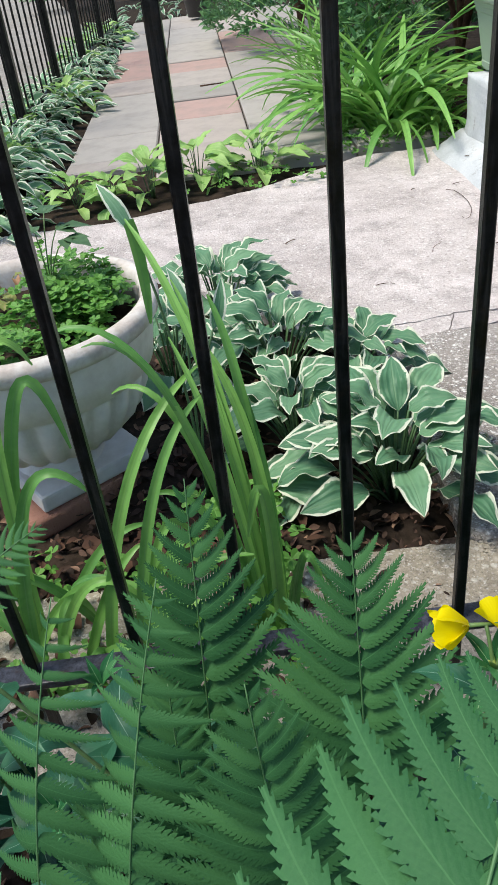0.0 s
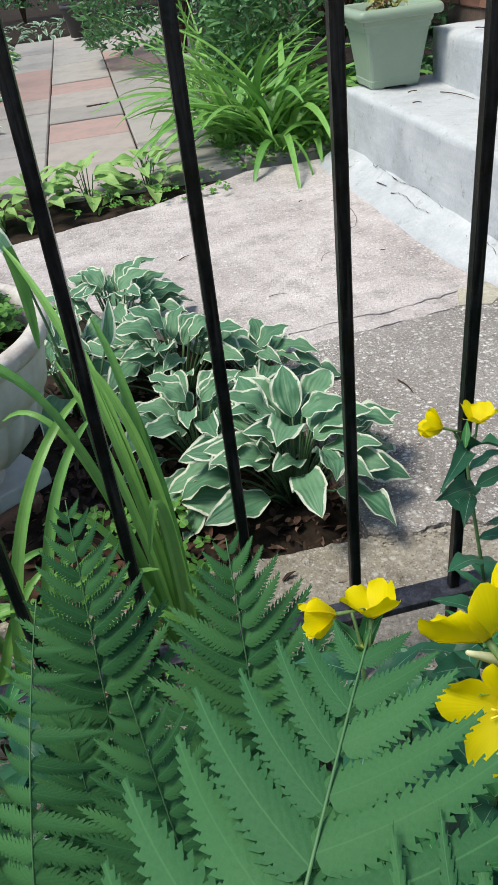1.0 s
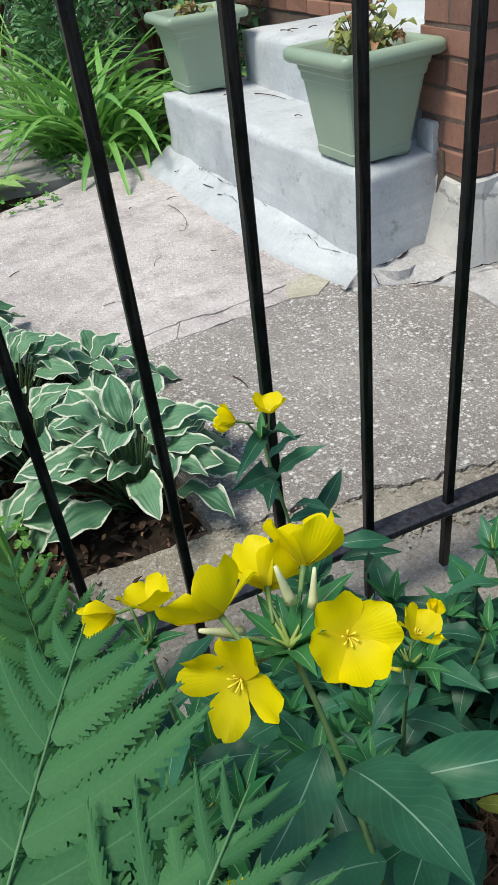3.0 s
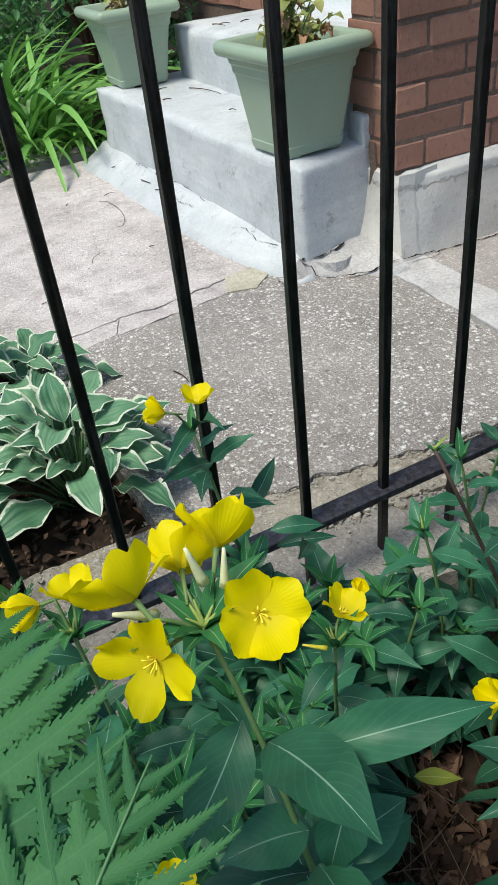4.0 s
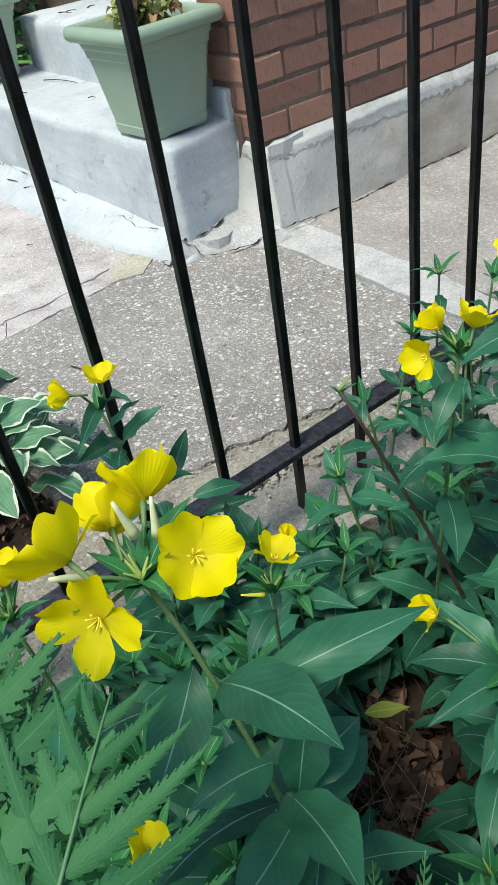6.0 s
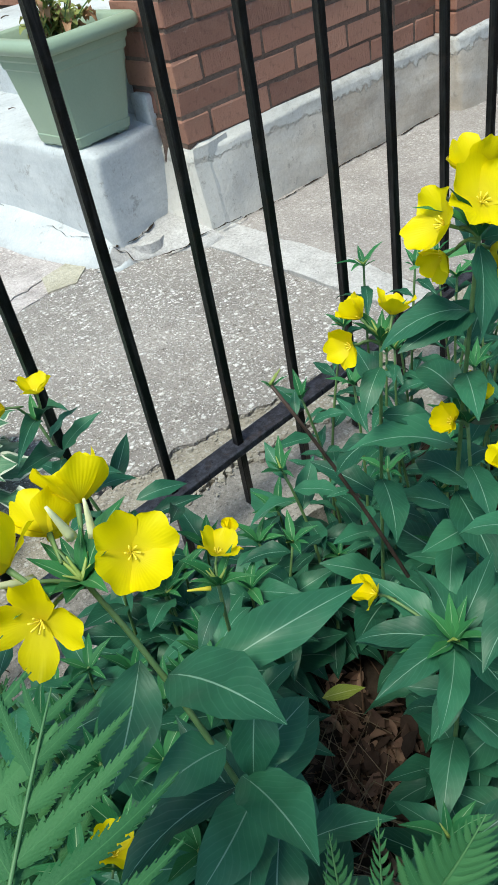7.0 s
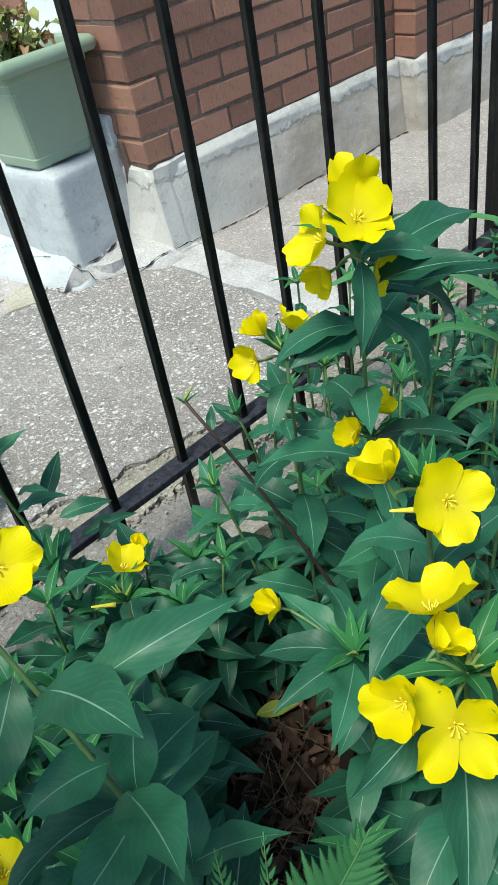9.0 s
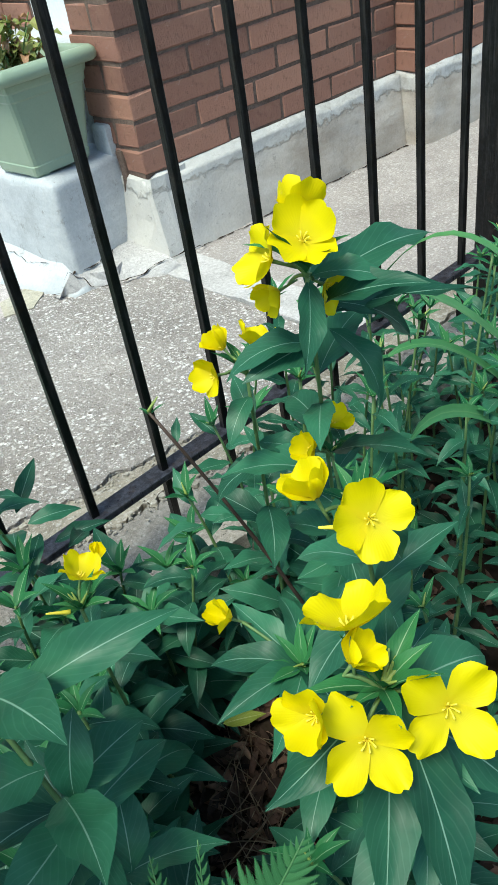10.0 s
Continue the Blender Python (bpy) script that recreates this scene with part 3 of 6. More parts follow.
def make_paving():
    xs = [-0.60, -0.205, 0.222, 0.63, 1.03]
    cols = [[2.72, 2.88, 3.36, 4.40, 4.90, 6.25, 7.35, 8.45], [2.50, 3.54, 4.02, 4.45, 4.98, 5.45, 6.40, 7.45, 8.5], [2.55, 3.22, 4.15, 5.65, 6.9, 8.6], [2.60, 3.2, 4.5, 5.8, 8.6]]
    red = {(1, 1), (1, 4), (2, 3), (0, 4)}
    for i in range(4):
        ys = cols[i]
        for j in range(len(ys) - 1):
            y0, y1 = ys[j], ys[j + 1]
            bm = box_bm(xs[i] + 0.004, y0 + 0.005, -0.045, xs[i + 1] - 0.004, y1 - 0.005, 0.008, 0.006, 1)
            c = Vector(((xs[i] + xs[i + 1]) / 2, (y0 + y1) / 2, 0))
            bmesh.ops.translate(bm, verts=bm.verts[:], vec=-c)
            part("paving_slab", bm, M_REDPAVER if (i, j) in red else M_PAVER, pavement, Matrix.Translation(c + Vector((0, 0, rng.uniform(-0.004, 0.006)))) @ pose(0, 0, 0, rng.uniform(-.4, .4), rng.uniform(-.5, .5), 0))


make_paving()


# ---- stoop ----
def rough_box(x0, y0, z0, x1, y1, z1, bevel, amp, cuts=10):
    bm = box_bm(x0, y0, z0, x1, y1, z1)
    bmesh.ops.subdivide_edges(bm, edges=bm.edges[:], cuts=cuts, use_grid_fill=True)
    c = Vector(((x0 + x1) / 2, (y0 + y1) / 2, (z0 + z1) / 2))
    half = Vector(((x1 - x0) / 2, (y1 - y0) / 2, (z1 - z0) / 2))
    for v in bm.verts:
        d = v.co - c
        near = [half[i] - abs(d[i]) for i in range(3)]
        e = sorted(near)
        if e[0] < 1e-5 and e[1] < 1e-5:
            for i in range(3):
                if near[i] < 1e-5:
                    v.co[i] -= math.copysign(bevel * (0.6 + 0.5 * noise.noise(v.co * 6)), d[i])
        v.co += Vector((noise.noise(v.co * 9), noise.noise(v.co * 9 + Vector((5, 0, 0))), noise.noise(v.co * 9 + Vector((0, 7, 0))))) * amp
    for f in bm.faces:
        f.smooth = True
    return bm


stoop = thing("stoop", (1.5, 1.7, 0), "pale blue-grey painted concrete entrance steps with worn edges", "steps", kind="structure")
lower = rough_box(1.057, 0.945, -0.05, 1.44, 2.41, 0.280, 0.010, 0.007, 22)
for v in lower.verts:
    if v.co.y < 1.5:
        v.co.y += 0.24 * (v.co.x - 1.057) * max(0.0, 1 - (v.co.y - 0.945) / 0.5)
    if v.co.x < 1.3:
        v.co.x -= 0.035 * (v.co.y - 0.945)
    v.co.y -= 0.010 * max(0.0, 1 - max(0.0, v.co.z) / 0.28) * (1 if v.co.y < 1.1 else 0)
part("lower_step", lower, M_STOOP, stoop)
part("cement_lump", rough_box(1.288, 1.005, 0.265, 1.316, 1.075, 0.350, 0.005, 0.010, 8), M_STOOP, stoop, None, "painted cement lump against the bricks")
part("upper_step", rough_box(1.318, 1.10, 0.10, 2.1, 2.315, 0.457, 0.012, 0.005, 14), M_STOOP, stoop)


def apron_line(y):
    """Foot of the step at y, how far the cement skirting runs out from it, and how high it climbs."""
    foot = 1.062 - 0.035 * (y - 0.945)
    out = (0.045 + 0.070 * min(1.0, (y - 0.912) / 0.35)) + 0.018 * noise.noise((y * 5, 0, 0))
    hi = (0.066 + 0.014 * noise.noise((y * 5, 3, 0))) * min(1.0, 0.08 + max(0.0, y - 0.912) / 0.09)
    return foot, out, hi


def apron_height(x, y):
    foot, out, hi = apron_line(y)
    f = max(0.0, (foot - 0.008 - x) / (out - 0.008))
    return hi + (0.52 * hi - hi) * f * 2 if f < 0.5 else 0.52 * hi + (0.005 - 0.52 * hi) * min(1.0, f * 2 - 1)


def fillet_bm():
    bm = bmesh.new()
    rows = []
    for i in range(29):
        y = 0.912 + 1.523 * (i / 28) ** 1.5
        foot, out, hi = apron_line(y)
        rows.append([bm.verts.new((foot + 0.02, y, -0.02)), bm.verts.new((foot + 0.01, y, hi + 0.004)), bm.verts.new((foot - 0.008, y, hi)), bm.verts.new((foot - out * 0.5, y, hi * 0.52)), bm.verts.new((foot - out, y, 0.005)), bm.verts.new((foot - out - 0.004, y, -0.02))])
    for a, b in zip(rows, rows[1:]):
        for k in range(5):
            bm.faces.new((a[k], a[k + 1], b[k + 1], b[k]))
    bm.faces.new(rows[0][::-1])
    bm.faces.new(rows[-1])
    bmesh.ops.recalc_face_normals(bm, faces=bm.faces[:])
    for f in bm.faces:
        f.smooth = True
    return bm


part("cement_fillet", fillet_bm(), M_STOOP, stoop, None, "smeared cement skirting at the foot")


# ---- house ----
COURSE, BRICK_H, BRICK_L, JOINT = 0.0677, 0.0605, 0.2055, 0.007
WALL_X, WALL_Y, BASE_Z = 1.308, 0.894, 0.226
house = thing("house_wall", (2.2, 1.1, 0), "rough red brick house wall with dark mortar joints", "wall", kind="structure")


def wedge_end():
    """Stucco end of the plinth, leaning against the steps."""
    bm = bmesh.new()
    rows = []
    for x0, y0, turn in ((1.50, 0.925, 0.0), (1.43, 0.886, 0.0), (1.35, 0.869, 0.0), (1.303, 0.872, 0.0), (1.298, 0.89, 0.06), (1.298, 0.92, 0.3), (1.298, 0.96, 0.65), (1.299, 1.0, 1.0), (1.30, 1.05, 1.3)):
        row = [(1.50 if turn == 0 else 1.345, 0.20)] + [(x0 - lean * turn, z) for lean, z in ((-0.016, 0.224), (-0.003, 0.216), (0.0, 0.18), (0.018, 0.11), (0.045, 0.04), (0.062, 0.0), (0.07, -0.06))]
        rows.append([bm.verts.new((x + 0.004 * noise.noise((z * 20, y0 * 9, 0)), (y0 if n or turn else 0.92) - 0.022 * max(0.0, 1 - max(0.0, z) / 0.2) * max(0.0, 1 - turn * 1.5) + 0.004 * noise.noise((x * 20, z * 20, 4)), z)) for n, (x, z) in enumerate(row)])
    for p, q in zip(rows, rows[1:]):
        for k in range(7):
            bm.faces.new((p[k], p[k + 1], q[k + 1], q[k]))
    bmesh.ops.recalc_face_normals(bm, faces=bm.faces[:])
    bmesh.ops.triangulate(bm, faces=bm.faces[:])
    return bm


bm = slab_mesh("cement_chunk", [(1.092, 0.938), (1.104, 0.915), (1.128, 0.899), (1.160, 0.896), (1.186, 0.912), (1.178, 0.946), (1.140, 0.952)], 0.036, 0.0, M_PATCH)
part("cement_chunk", bm, M_PATCH, house, None, "broken lump of cement at the foot of the step")


def crack(points, z, width, seed, swell=False, apron=False):
    """Flat dark strip along a crack's ragged line, its depth only coloured in, opening and closing."""
    line = []
    for p, q in zip(points, points[1:]):
        line += wobble(p, q, 0.008, 0.008, seed)[1 if line else 0:]
    verts, faces = [], []
    for i, (x, y) in enumerate(line):
        p, q = line[max(0, i - 1)], line[min(len(line) - 1, i + 1)]
        d = Vector((p[1] - q[1], q[0] - p[0], 0)).normalized()
        w = width * max(0.08, 0.5 + noise.noise((i * 0.31, seed, 1.7)) + 0.3 * noise.noise((i * 0.9, seed, 5.0)))
        h = max(z, smear_height(x, y)[2] + 0.005) if swell else apron_height(x, y) + 0.0035 if apron else z
        verts += [(x + d.x * w, y + d.y * w, h), (x - d.x * w * 0.6, y - d.y * w * 0.6, h)]
    faces = [(2 * i, 2 * i + 1, 2 * i + 3, 2 * i + 2) for i in range(len(line) - 1)]
    part("crack", mesh_of("crack", verts, faces, None, False, M_SOIL), None, patio, None, "dark crack laid on as a flat strip")


crack([(1.040, 0.955), (1.072, 0.930), (1.092, 0.892), (1.110, 0.872), (1.155, 0.858), (1.20, 0.842), (1.30, 0.835), (1.341, 0.836), (1.42, 0.842)], 0.0088, 0.0045, 3.0, True)
crack([(1.040, 0.950), (1.02, 0.945), (0.990, 0.968)], 0.0088, 0.003, 9.0, True)
crack([(1.055, 0.942), (1.10, 0.944), (1.15, 0.954), (1.20, 0.968)], 0.0095, 0.006, 4.0, True)
crack([(1.030, 2.20), (1.018, 2.05), (1.010, 1.90), (1.026, 1.76), (1.034, 1.62), (1.028, 1.50)], 0.0, 0.0022, 12.0, apron=True)
crack([(0.985, 1.78), (0.992, 1.70), (0.985, 1.62), (1.000, 1.53)], 0.0, 0.0018, 15.0, apron=True)
crack([(1.012, 1.30), (1.030, 1.22), (1.028, 1.12), (1.042, 1.05)], 0.0, 0.0016, 17.0, apron=True)
crack([(1.42, 0.846), (1.9, 0.846), (2.34, 0.838)], 0.0028, 0.005, 6.0)
# dark lump added in place of the shaded gap between step and bricks
part("mortar", rough_box(1.2945, 0.972, 0.155, 1.312, 0.994, 0.285, 0.003, 0.013, 12), M_MORTAR, house, None, "rough dark lump standing for the shaded gap beside the step")
part("plinth_end", wedge_end(), M_PLINTH, house, None, "cracked stucco corner beside the steps")
def sloped(bm):
    """Lean the front of a plinth outwards towards the ground."""
    for v in bm.verts:
        if v.co.y < 1.0:
            v.co.y -= 0.022 * max(0.0, 1 - max(0.0, v.co.z) / 0.2)
    return bm


part("plinth", sloped(rough_box(1.300, 0.874, -0.08, 2.37, 1.2, BASE_Z, 0.020, 0.010, 24)), M_PLINTH, house, None, "cream stucco plinth with flaking white paint")
part("plinth", sloped(rough_box(2.355, 0.80, -0.08, 3.7, 1.2, BASE_Z + 0.006, 0.020, 0.010, 24)), M_PLINTH, house, None, "cream stucco plinth with flaking white paint")
part("mortar", box_bm(WALL_X + 0.003, WALL_Y + 0.0035, BASE_Z - 0.02, 2.37, 1.085, 2.8), M_MORTAR, house)
part("mortar", box_bm(2.365, WALL_Y - 0.0715, BASE_Z - 0.01, 3.7, 1.085, 2.8), M_MORTAR, house)
part("mortar", box_bm(1.86, 2.17, 0.3, 2.2, 4.4, 2.8), M_MORTAR, house)
tagged(part("door_1", box_bm(1.80, 1.09, 0.44, 1.9, 2.16, 2.5, 0.006), M_WHITE, None), "white painted door frame above the steps", "door", kind="structure")


def brick_mesh(name, lx, ly, lz, seed):
    r = random.Random(seed)
    bm = box_bm(-lx / 2, -ly / 2, -lz / 2, lx / 2, ly / 2, lz / 2, 0.0045, 1)
    for v in bm.verts:
        v.co += Vector((r.uniform(-1, 1), r.uniform(-1, 1), r.uniform(-1, 1))) * 0.0022
    me = bpy.data.meshes.new(name)
    bm.to_mesh(me)
    bm.free()
    me.materials.append(M_BRICK)
    return me


BRICKS = [brick_mesh("brick", BRICK_L, 0.09, BRICK_H, s) for s in range(4)]
HALVES = [brick_mesh("brick", 0.092, 0.09, BRICK_H, s + 10) for s in range(3)]


def lay(me, x, y, z, turn=0.0):
    part("brick", me, None, house, Matrix.Translation((x + rng.uniform(-.001, .001), y + rng.uniform(-.0015, .0015), z)) @ pose(0, 0, 0, rng.uniform(-.4, .4), rng.uniform(-.4, .4), turn + rng.uniform(-.4, .4)))


def brick_face(x0, x1, y, courses, first_half):
    """Bricks of a wall that faces -y, from its corner at x0; each second course begins with a brick that runs back."""
    for c in range(courses):
        z = BASE_Z + COURSE * c + BRICK_H / 2 + 0.003
        x = x0
        if (c % 2 == 0) == first_half:
            lay(rng.choice(BRICKS), x + 0.045, y + BRICK_L / 2, z, 90)
            x += 0.09 + JOINT
        else:
            lay(rng.choice(HALVES), x + 0.045, y + 0.09 + JOINT + 0.046, z, 90)
        while x < x1 - 0.05:
            short = x + BRICK_L > x1 + 0.02
            lx = 0.092 if short else BRICK_L
            lay(rng.choice(HALVES if short else BRICKS), x + lx / 2, y + 0.045, z)
            x += lx + JOINT


def brick_side(y0, y1, x, courses, base):
    """Bricks of a wall that faces -x."""
    for c in range(courses):
        y = y0 + (0.106 if c % 2 else 0)
        while y < y1:
            lay(rng.choice(BRICKS), x + 0.045, y + BRICK_L / 2, base + COURSE * c + BRICK_H / 2, 90)
            y += BRICK_L + JOINT


# ---- planters on the steps ----
def square_ring(bm, levels):
    """Skin square rings, each (half, height, corner)."""
    rows = []
    for h, z, c in levels:
        pts = []
        for sx, sy in ((1, 1), (-1, 1), (-1, -1), (1, -1)):
            for a in ((0, 1, 2) if sx * sy > 0 else (2, 1, 0)):
                t = radians(45 * a)
                pts.append((sx * (h - c + c * math.cos(t)), sy * (h - c + c * math.sin(t)), z))
        rows.append([bm.verts.new(p) for p in pts])
    n = len(rows[0])
    for a, b in zip(rows, rows[1:]):
        for i in range(n):
            bm.faces.new((a[i], a[(i + 1) % n], b[(i + 1) % n], b[i]))
    return rows


def planter(x, y, z, turn, size, tall, label):
    t = thing("planter", (x, y, z), label, "planter", "planters on the steps")
    at = Matrix.Translation((x, y, z)) @ pose(0, 0, 0, 0, 0, turn) @ Matrix.Diagonal((size, size, tall, 1))
    bm = bmesh.new()
    rows = square_ring(bm, [(0.095, 0.006, 0.012), (0.0985, 0.010, 0.012), (0.1015, 0.030, 0.012), (0.0995, 0.033, 0.012), (0.124, 0.192, 0.014), (0.1285, 0.197, 0.014), (0.1305, 0.214, 0.014), (0.1345, 0.219, 0.014), (0.1385, 0.240, 0.014)])
    bm.faces.new(rows[0][::-1])
    bmesh.ops.recalc_face_normals(bm, faces=bm.faces[:])
    part("body", bm, M_POT, t, at)
    bm = bmesh.new()
    square_ring(bm, [(0.132, 0.238, 0.014), (0.158, 0.237, 0.02), (0.1655, 0.244, 0.024), (0.167, 0.254, 0.024), (0.1645, 0.264, 0.024), (0.157, 0.271, 0.02), (0.141, 0.272, 0.016), (0.132, 0.266, 0.014), (0.120, 0.19, 0.012)])
    bmesh.ops.recalc_face_normals(bm, faces=bm.faces[:])
    for f in bm.faces:
        f.smooth = True
    part("rim", bm, M_POT, t, at)
    for sx, sy in ((1, 1), (-1, 1), (-1, -1), (1, -1)):
        part("foot", box_bm(-0.022, -0.022, 0, 0.022, 0.022, 0.010, 0.003, 1), M_POT, t, at @ Matrix.Translation((sx * 0.070, sy * 0.070, 0)))
    part("potting_soil", box_bm(-0.108, -0.108, 0.185, 0.108, 0.108, 0.232), M_SOIL, t, at)
    return t


planter(1.150, 1.106, 0.281, 3.8, 0.885, 0.97, "sage-green square plastic planter with a wilting plant on the step")
planter(1.152, 2.315, 0.281, -1.0, 0.94, 0.97, "sage-green square plastic planter at the far end of the step")
POTLEAF = [blade("leaf", 0.05, 0.036, heart, 5, 4, 0.5, 1.6, 0.3, 0.25, 2, seed=s, material=M_POTLEAF) for s in range(4)]
DRYLEAF = [blade("leaf", 0.05, 0.03, heart, 5, 4, 0.3, 2.2, 0.6, 0.5, 2, seed=s, material=M_DRY) for s in range(3)]


def pot_plant(x, y, z, height, count, label, seed, spread=0.085):
    r = random.Random(seed)
    t = thing("potted_plant", (x, y, z), label, "plant")
    for _ in range(count):
        a, d = r.uniform(0, 6.283), r.uniform(0, spread) ** 1.0
        top = (x + d * math.cos(a) * 1.3, y + d * math.sin(a) * 1.3, z + height * r.uniform(0.4, 1))
        foot = (x + d * 0.4 * math.cos(a), y + d * 0.4 * math.sin(a), z - 0.01)
        part("stem", tube("stem", bent(foot, (foot[0], foot[1], (z + top[2]) / 2), top, 5), 0.0025, 0.0015, 5, M_STEM), None, t)
        for _k in range(r.randint(4, 6)):
            f = r.uniform(0.4, 1.0)
            at = Vector(foot).lerp(Vector(top), f)
            b = r.uniform(0, 6.283)
            part("leaf", r.choice(DRYLEAF if r.random() < 0.28 else POTLEAF), None, t, orient(at, (math.cos(b), math.sin(b), r.uniform(-0.6, 0.5)), scale=r.uniform(0.55, 1.1)))


pot_plant(1.150, 1.106, 0.498, 0.135, 25, "wilting green and brown leafy plant in a planter", 3)
pot_plant(1.152, 2.315, 0.498, 0.09, 9, "sparse low leafy plant in a planter", 5, 0.07)


# ---- urn ----
def urn():
    x, y = -0.316, 0.565
    t = thing("urn", (x, y, -0.01), "white painted round garden urn with a chipped rim and fluted base", "urn")
    at = Matrix.Translation((x, y, 0))
    part("bowl", turned("bowl", [(0.05, 0.090), (0.088, 0.098), (0.130, 0.120), (0.162, 0.155), (0.180, 0.195), (0.187, 0.228), (0.194, 0.234), (0.206, 0.239), (0.213, 0.28), (0.218, 0.315), (0.219, 0.322)], 182, M_URN, 0.06, 26, (0.095, 0.229)), None, t, at)
    part("rim", turned("rim", [(0.215, 0.317), (0.225, 0.319), (0.231, 0.327), (0.233, 0.340), (0.229, 0.350), (0.218, 0.354), (0.206, 0.350), (0.200, 0.335), (0.196, 0.28)], 80, M_RIM), None, t, at, "chipped worn rim")
    part("stem", turned("stem", [(0.088, 0.050), (0.075, 0.062), (0.060, 0.072), (0.054, 0.082), (0.062, 0.098), (0.07, 0.105)], 40, M_URN), None, t, at)
    part("base_plate", box_bm(-0.110, -0.110, 0.022, 0.110, 0.110, 0.055, 0.006, 2), M_URN, t, at @ pose(0.010, 0.012, 0, 0, 0, 35.6))
    part("potting_soil", turned("potting_soil", [(0.0, 0.305), (0.1, 0.308), (0.200, 0.298)], 40, M_SOIL), None, t, at)


urn()


# ---- iron fence ----
SPACING, RAIL_Z = 0.1284, 0.130


def iron_fence():
    t = thing("iron_fence", (0.4, 0, 0), "black painted wrought-iron fence with plain square bars", "fence")
    bar = box_bm(-0.0061, -0.0061, 0.004, 0.0061, 0.0061, 1.25, 0.0012, 1)
    me = bpy.data.meshes.new("bar")
    bar.to_mesh(me)
    bar.free()
    me.materials.append(M_IRON)
    for i in range(-6, 12):
        part("bar", me, None, t, Matrix.Translation((i * SPACING, 0, rng.uniform(-0.006, 0.006))) @ pose(0, 0, 0, rng.uniform(-.15, .15), rng.uniform(-.15, .15), rng.uniform(-4, 4)))
    bm = box_bm(-0.85, -0.0165, RAIL_Z - 0.012, 1.510, 0.0165, RAIL_Z, 0.002, 2)
    for v in bm.verts:
        v.co.z += 0.019 * (v.co.x - 0.51)
    part("bottom_rail", bm, M_RAIL, t, None, "dusty flat bottom rail with a bluish sheen in its colour")
    part("post", box_bm(1.508, -0.034, -0.08, 1.576, 0.034, 1.4, 0.003, 2), M_IRON, t, None, "broad square post")
    for i in range(13, 18):
        part("bar", me, None, t, Matrix.Translation((i * SPACING, 0, 0)))


iron_fence()


# ---- leaves shared by the plants ----
YOUNG = [blade("leaf", 0.098, 0.030, lance, 6, 4, 0.3, d, 0.35, 0.12, 2, w, seed=s, material=M_YOUNG) for s, (d, w) in enumerate([(0.5, 0.1), (0.9, -0.2), (0.2, 0.2)])]
PALE = [blade("leaf", 0.140, 0.052, heart, 6, 6, 0.3, d, 0.3, 0.16, 2.5, w, seed=s, material=M_PALEHOSTA) for s, (d, w) in enumerate([(1.0, 0.1), (1.5, -0.2), (0.7, 0.25)])]
PRIM = [blade("leaf", 0.098, 0.037, lance, 9, 4, 0.25, d, f, 0.22, 2.3, w, seed=s, sway=sw, material=M_PRIM) for s, (d, f, w, sw) in enumerate([(0.7, 0.22, 0.1, 0.1), (1.1, 0.3, -0.3, -0.2), (0.4, 0.3, 0.3, 0.15), (1.5, 0.2, 0.1, 0.0), (0.9, 0.4, -0.1, -0.25)])]
HOST = [blade("leaf", 0.122, 0.058, oval, 12, 8, 0.30, d + 0.35, f, 0.34, 2.2, w, seed=s, sway=sw, material=M_HOSTA) for s, (d, f, w, sw) in enumerate([(0.7, 0.3, 0.1, 0.12), (1.0, 0.22, -0.2, -0.18), (0.5, 0.38, 0.25, 0.2), (1.3, 0.28, 0.1, 0.0), (0.85, 0.16, -0.3, -0.12), (0.6, 0.2, 0.3, 0.25)])]
LIME = [blade("leaf", 0.11, 0.058, heart, 8, 4, 0.4, d, 0.3, 0.15, 2, w, seed=s, material=M_LIME) for s, (d, w) in enumerate([(1.0, 0.1), (1.4, -0.2), (0.6, 0.2)])]


def petal_mesh(cup, ruffle, seed, wide=1.0):
    """One broad rounded petal along +y with a shallow notch, cupped upwards."""
    rows, cols = 9, 10
    r = random.Random(seed)
    ph = r.uniform(0, 6)
    verts, uvs, faces = [], [], []
    L, W = 0.029, 0.0295 * wide
    for i in range(rows + 1):
        v = i / rows
        w = W / 2 * min(1.0, 0.10 + 1.02 * math.sin(math.pi * min(1.0, 0.03 + 0.55 * v)) ** 0.9)
        for j in range(cols + 1):
            s = 2 * j / cols - 1
            end = 1 - 0.30 * abs(s) ** 2.6 * v * v - 0.085 * math.exp(-(s / 0.17) ** 2) * v ** 4 + 0.015 * math.sin(ph + 9 * s) * v ** 3
            y = L * v * end
            a = cup * v
            z = math.sin(a) * y * 0.8 + 0.16 * w * s * s + ruffle * 0.0032 * v * v * math.sin(ph + 4.2 * s) - 0.0012 * v * math.exp(-(s / 0.2) ** 2)
            verts.append((s * w * (1 - 0.10 * max(0, v - 0.75) / 0.25 * abs(s)), y * math.cos(a * 0.5), z))
            uvs.append((j / cols, v))
    c = cols + 1
    for i in range(rows):
        for j in range(cols):
            faces.append((i * c + j, i * c + j + 1, (i + 1) * c + j + 1, (i + 1) * c + j))
    return mesh_of("petal", verts, faces, uvs, material=M_PETAL)


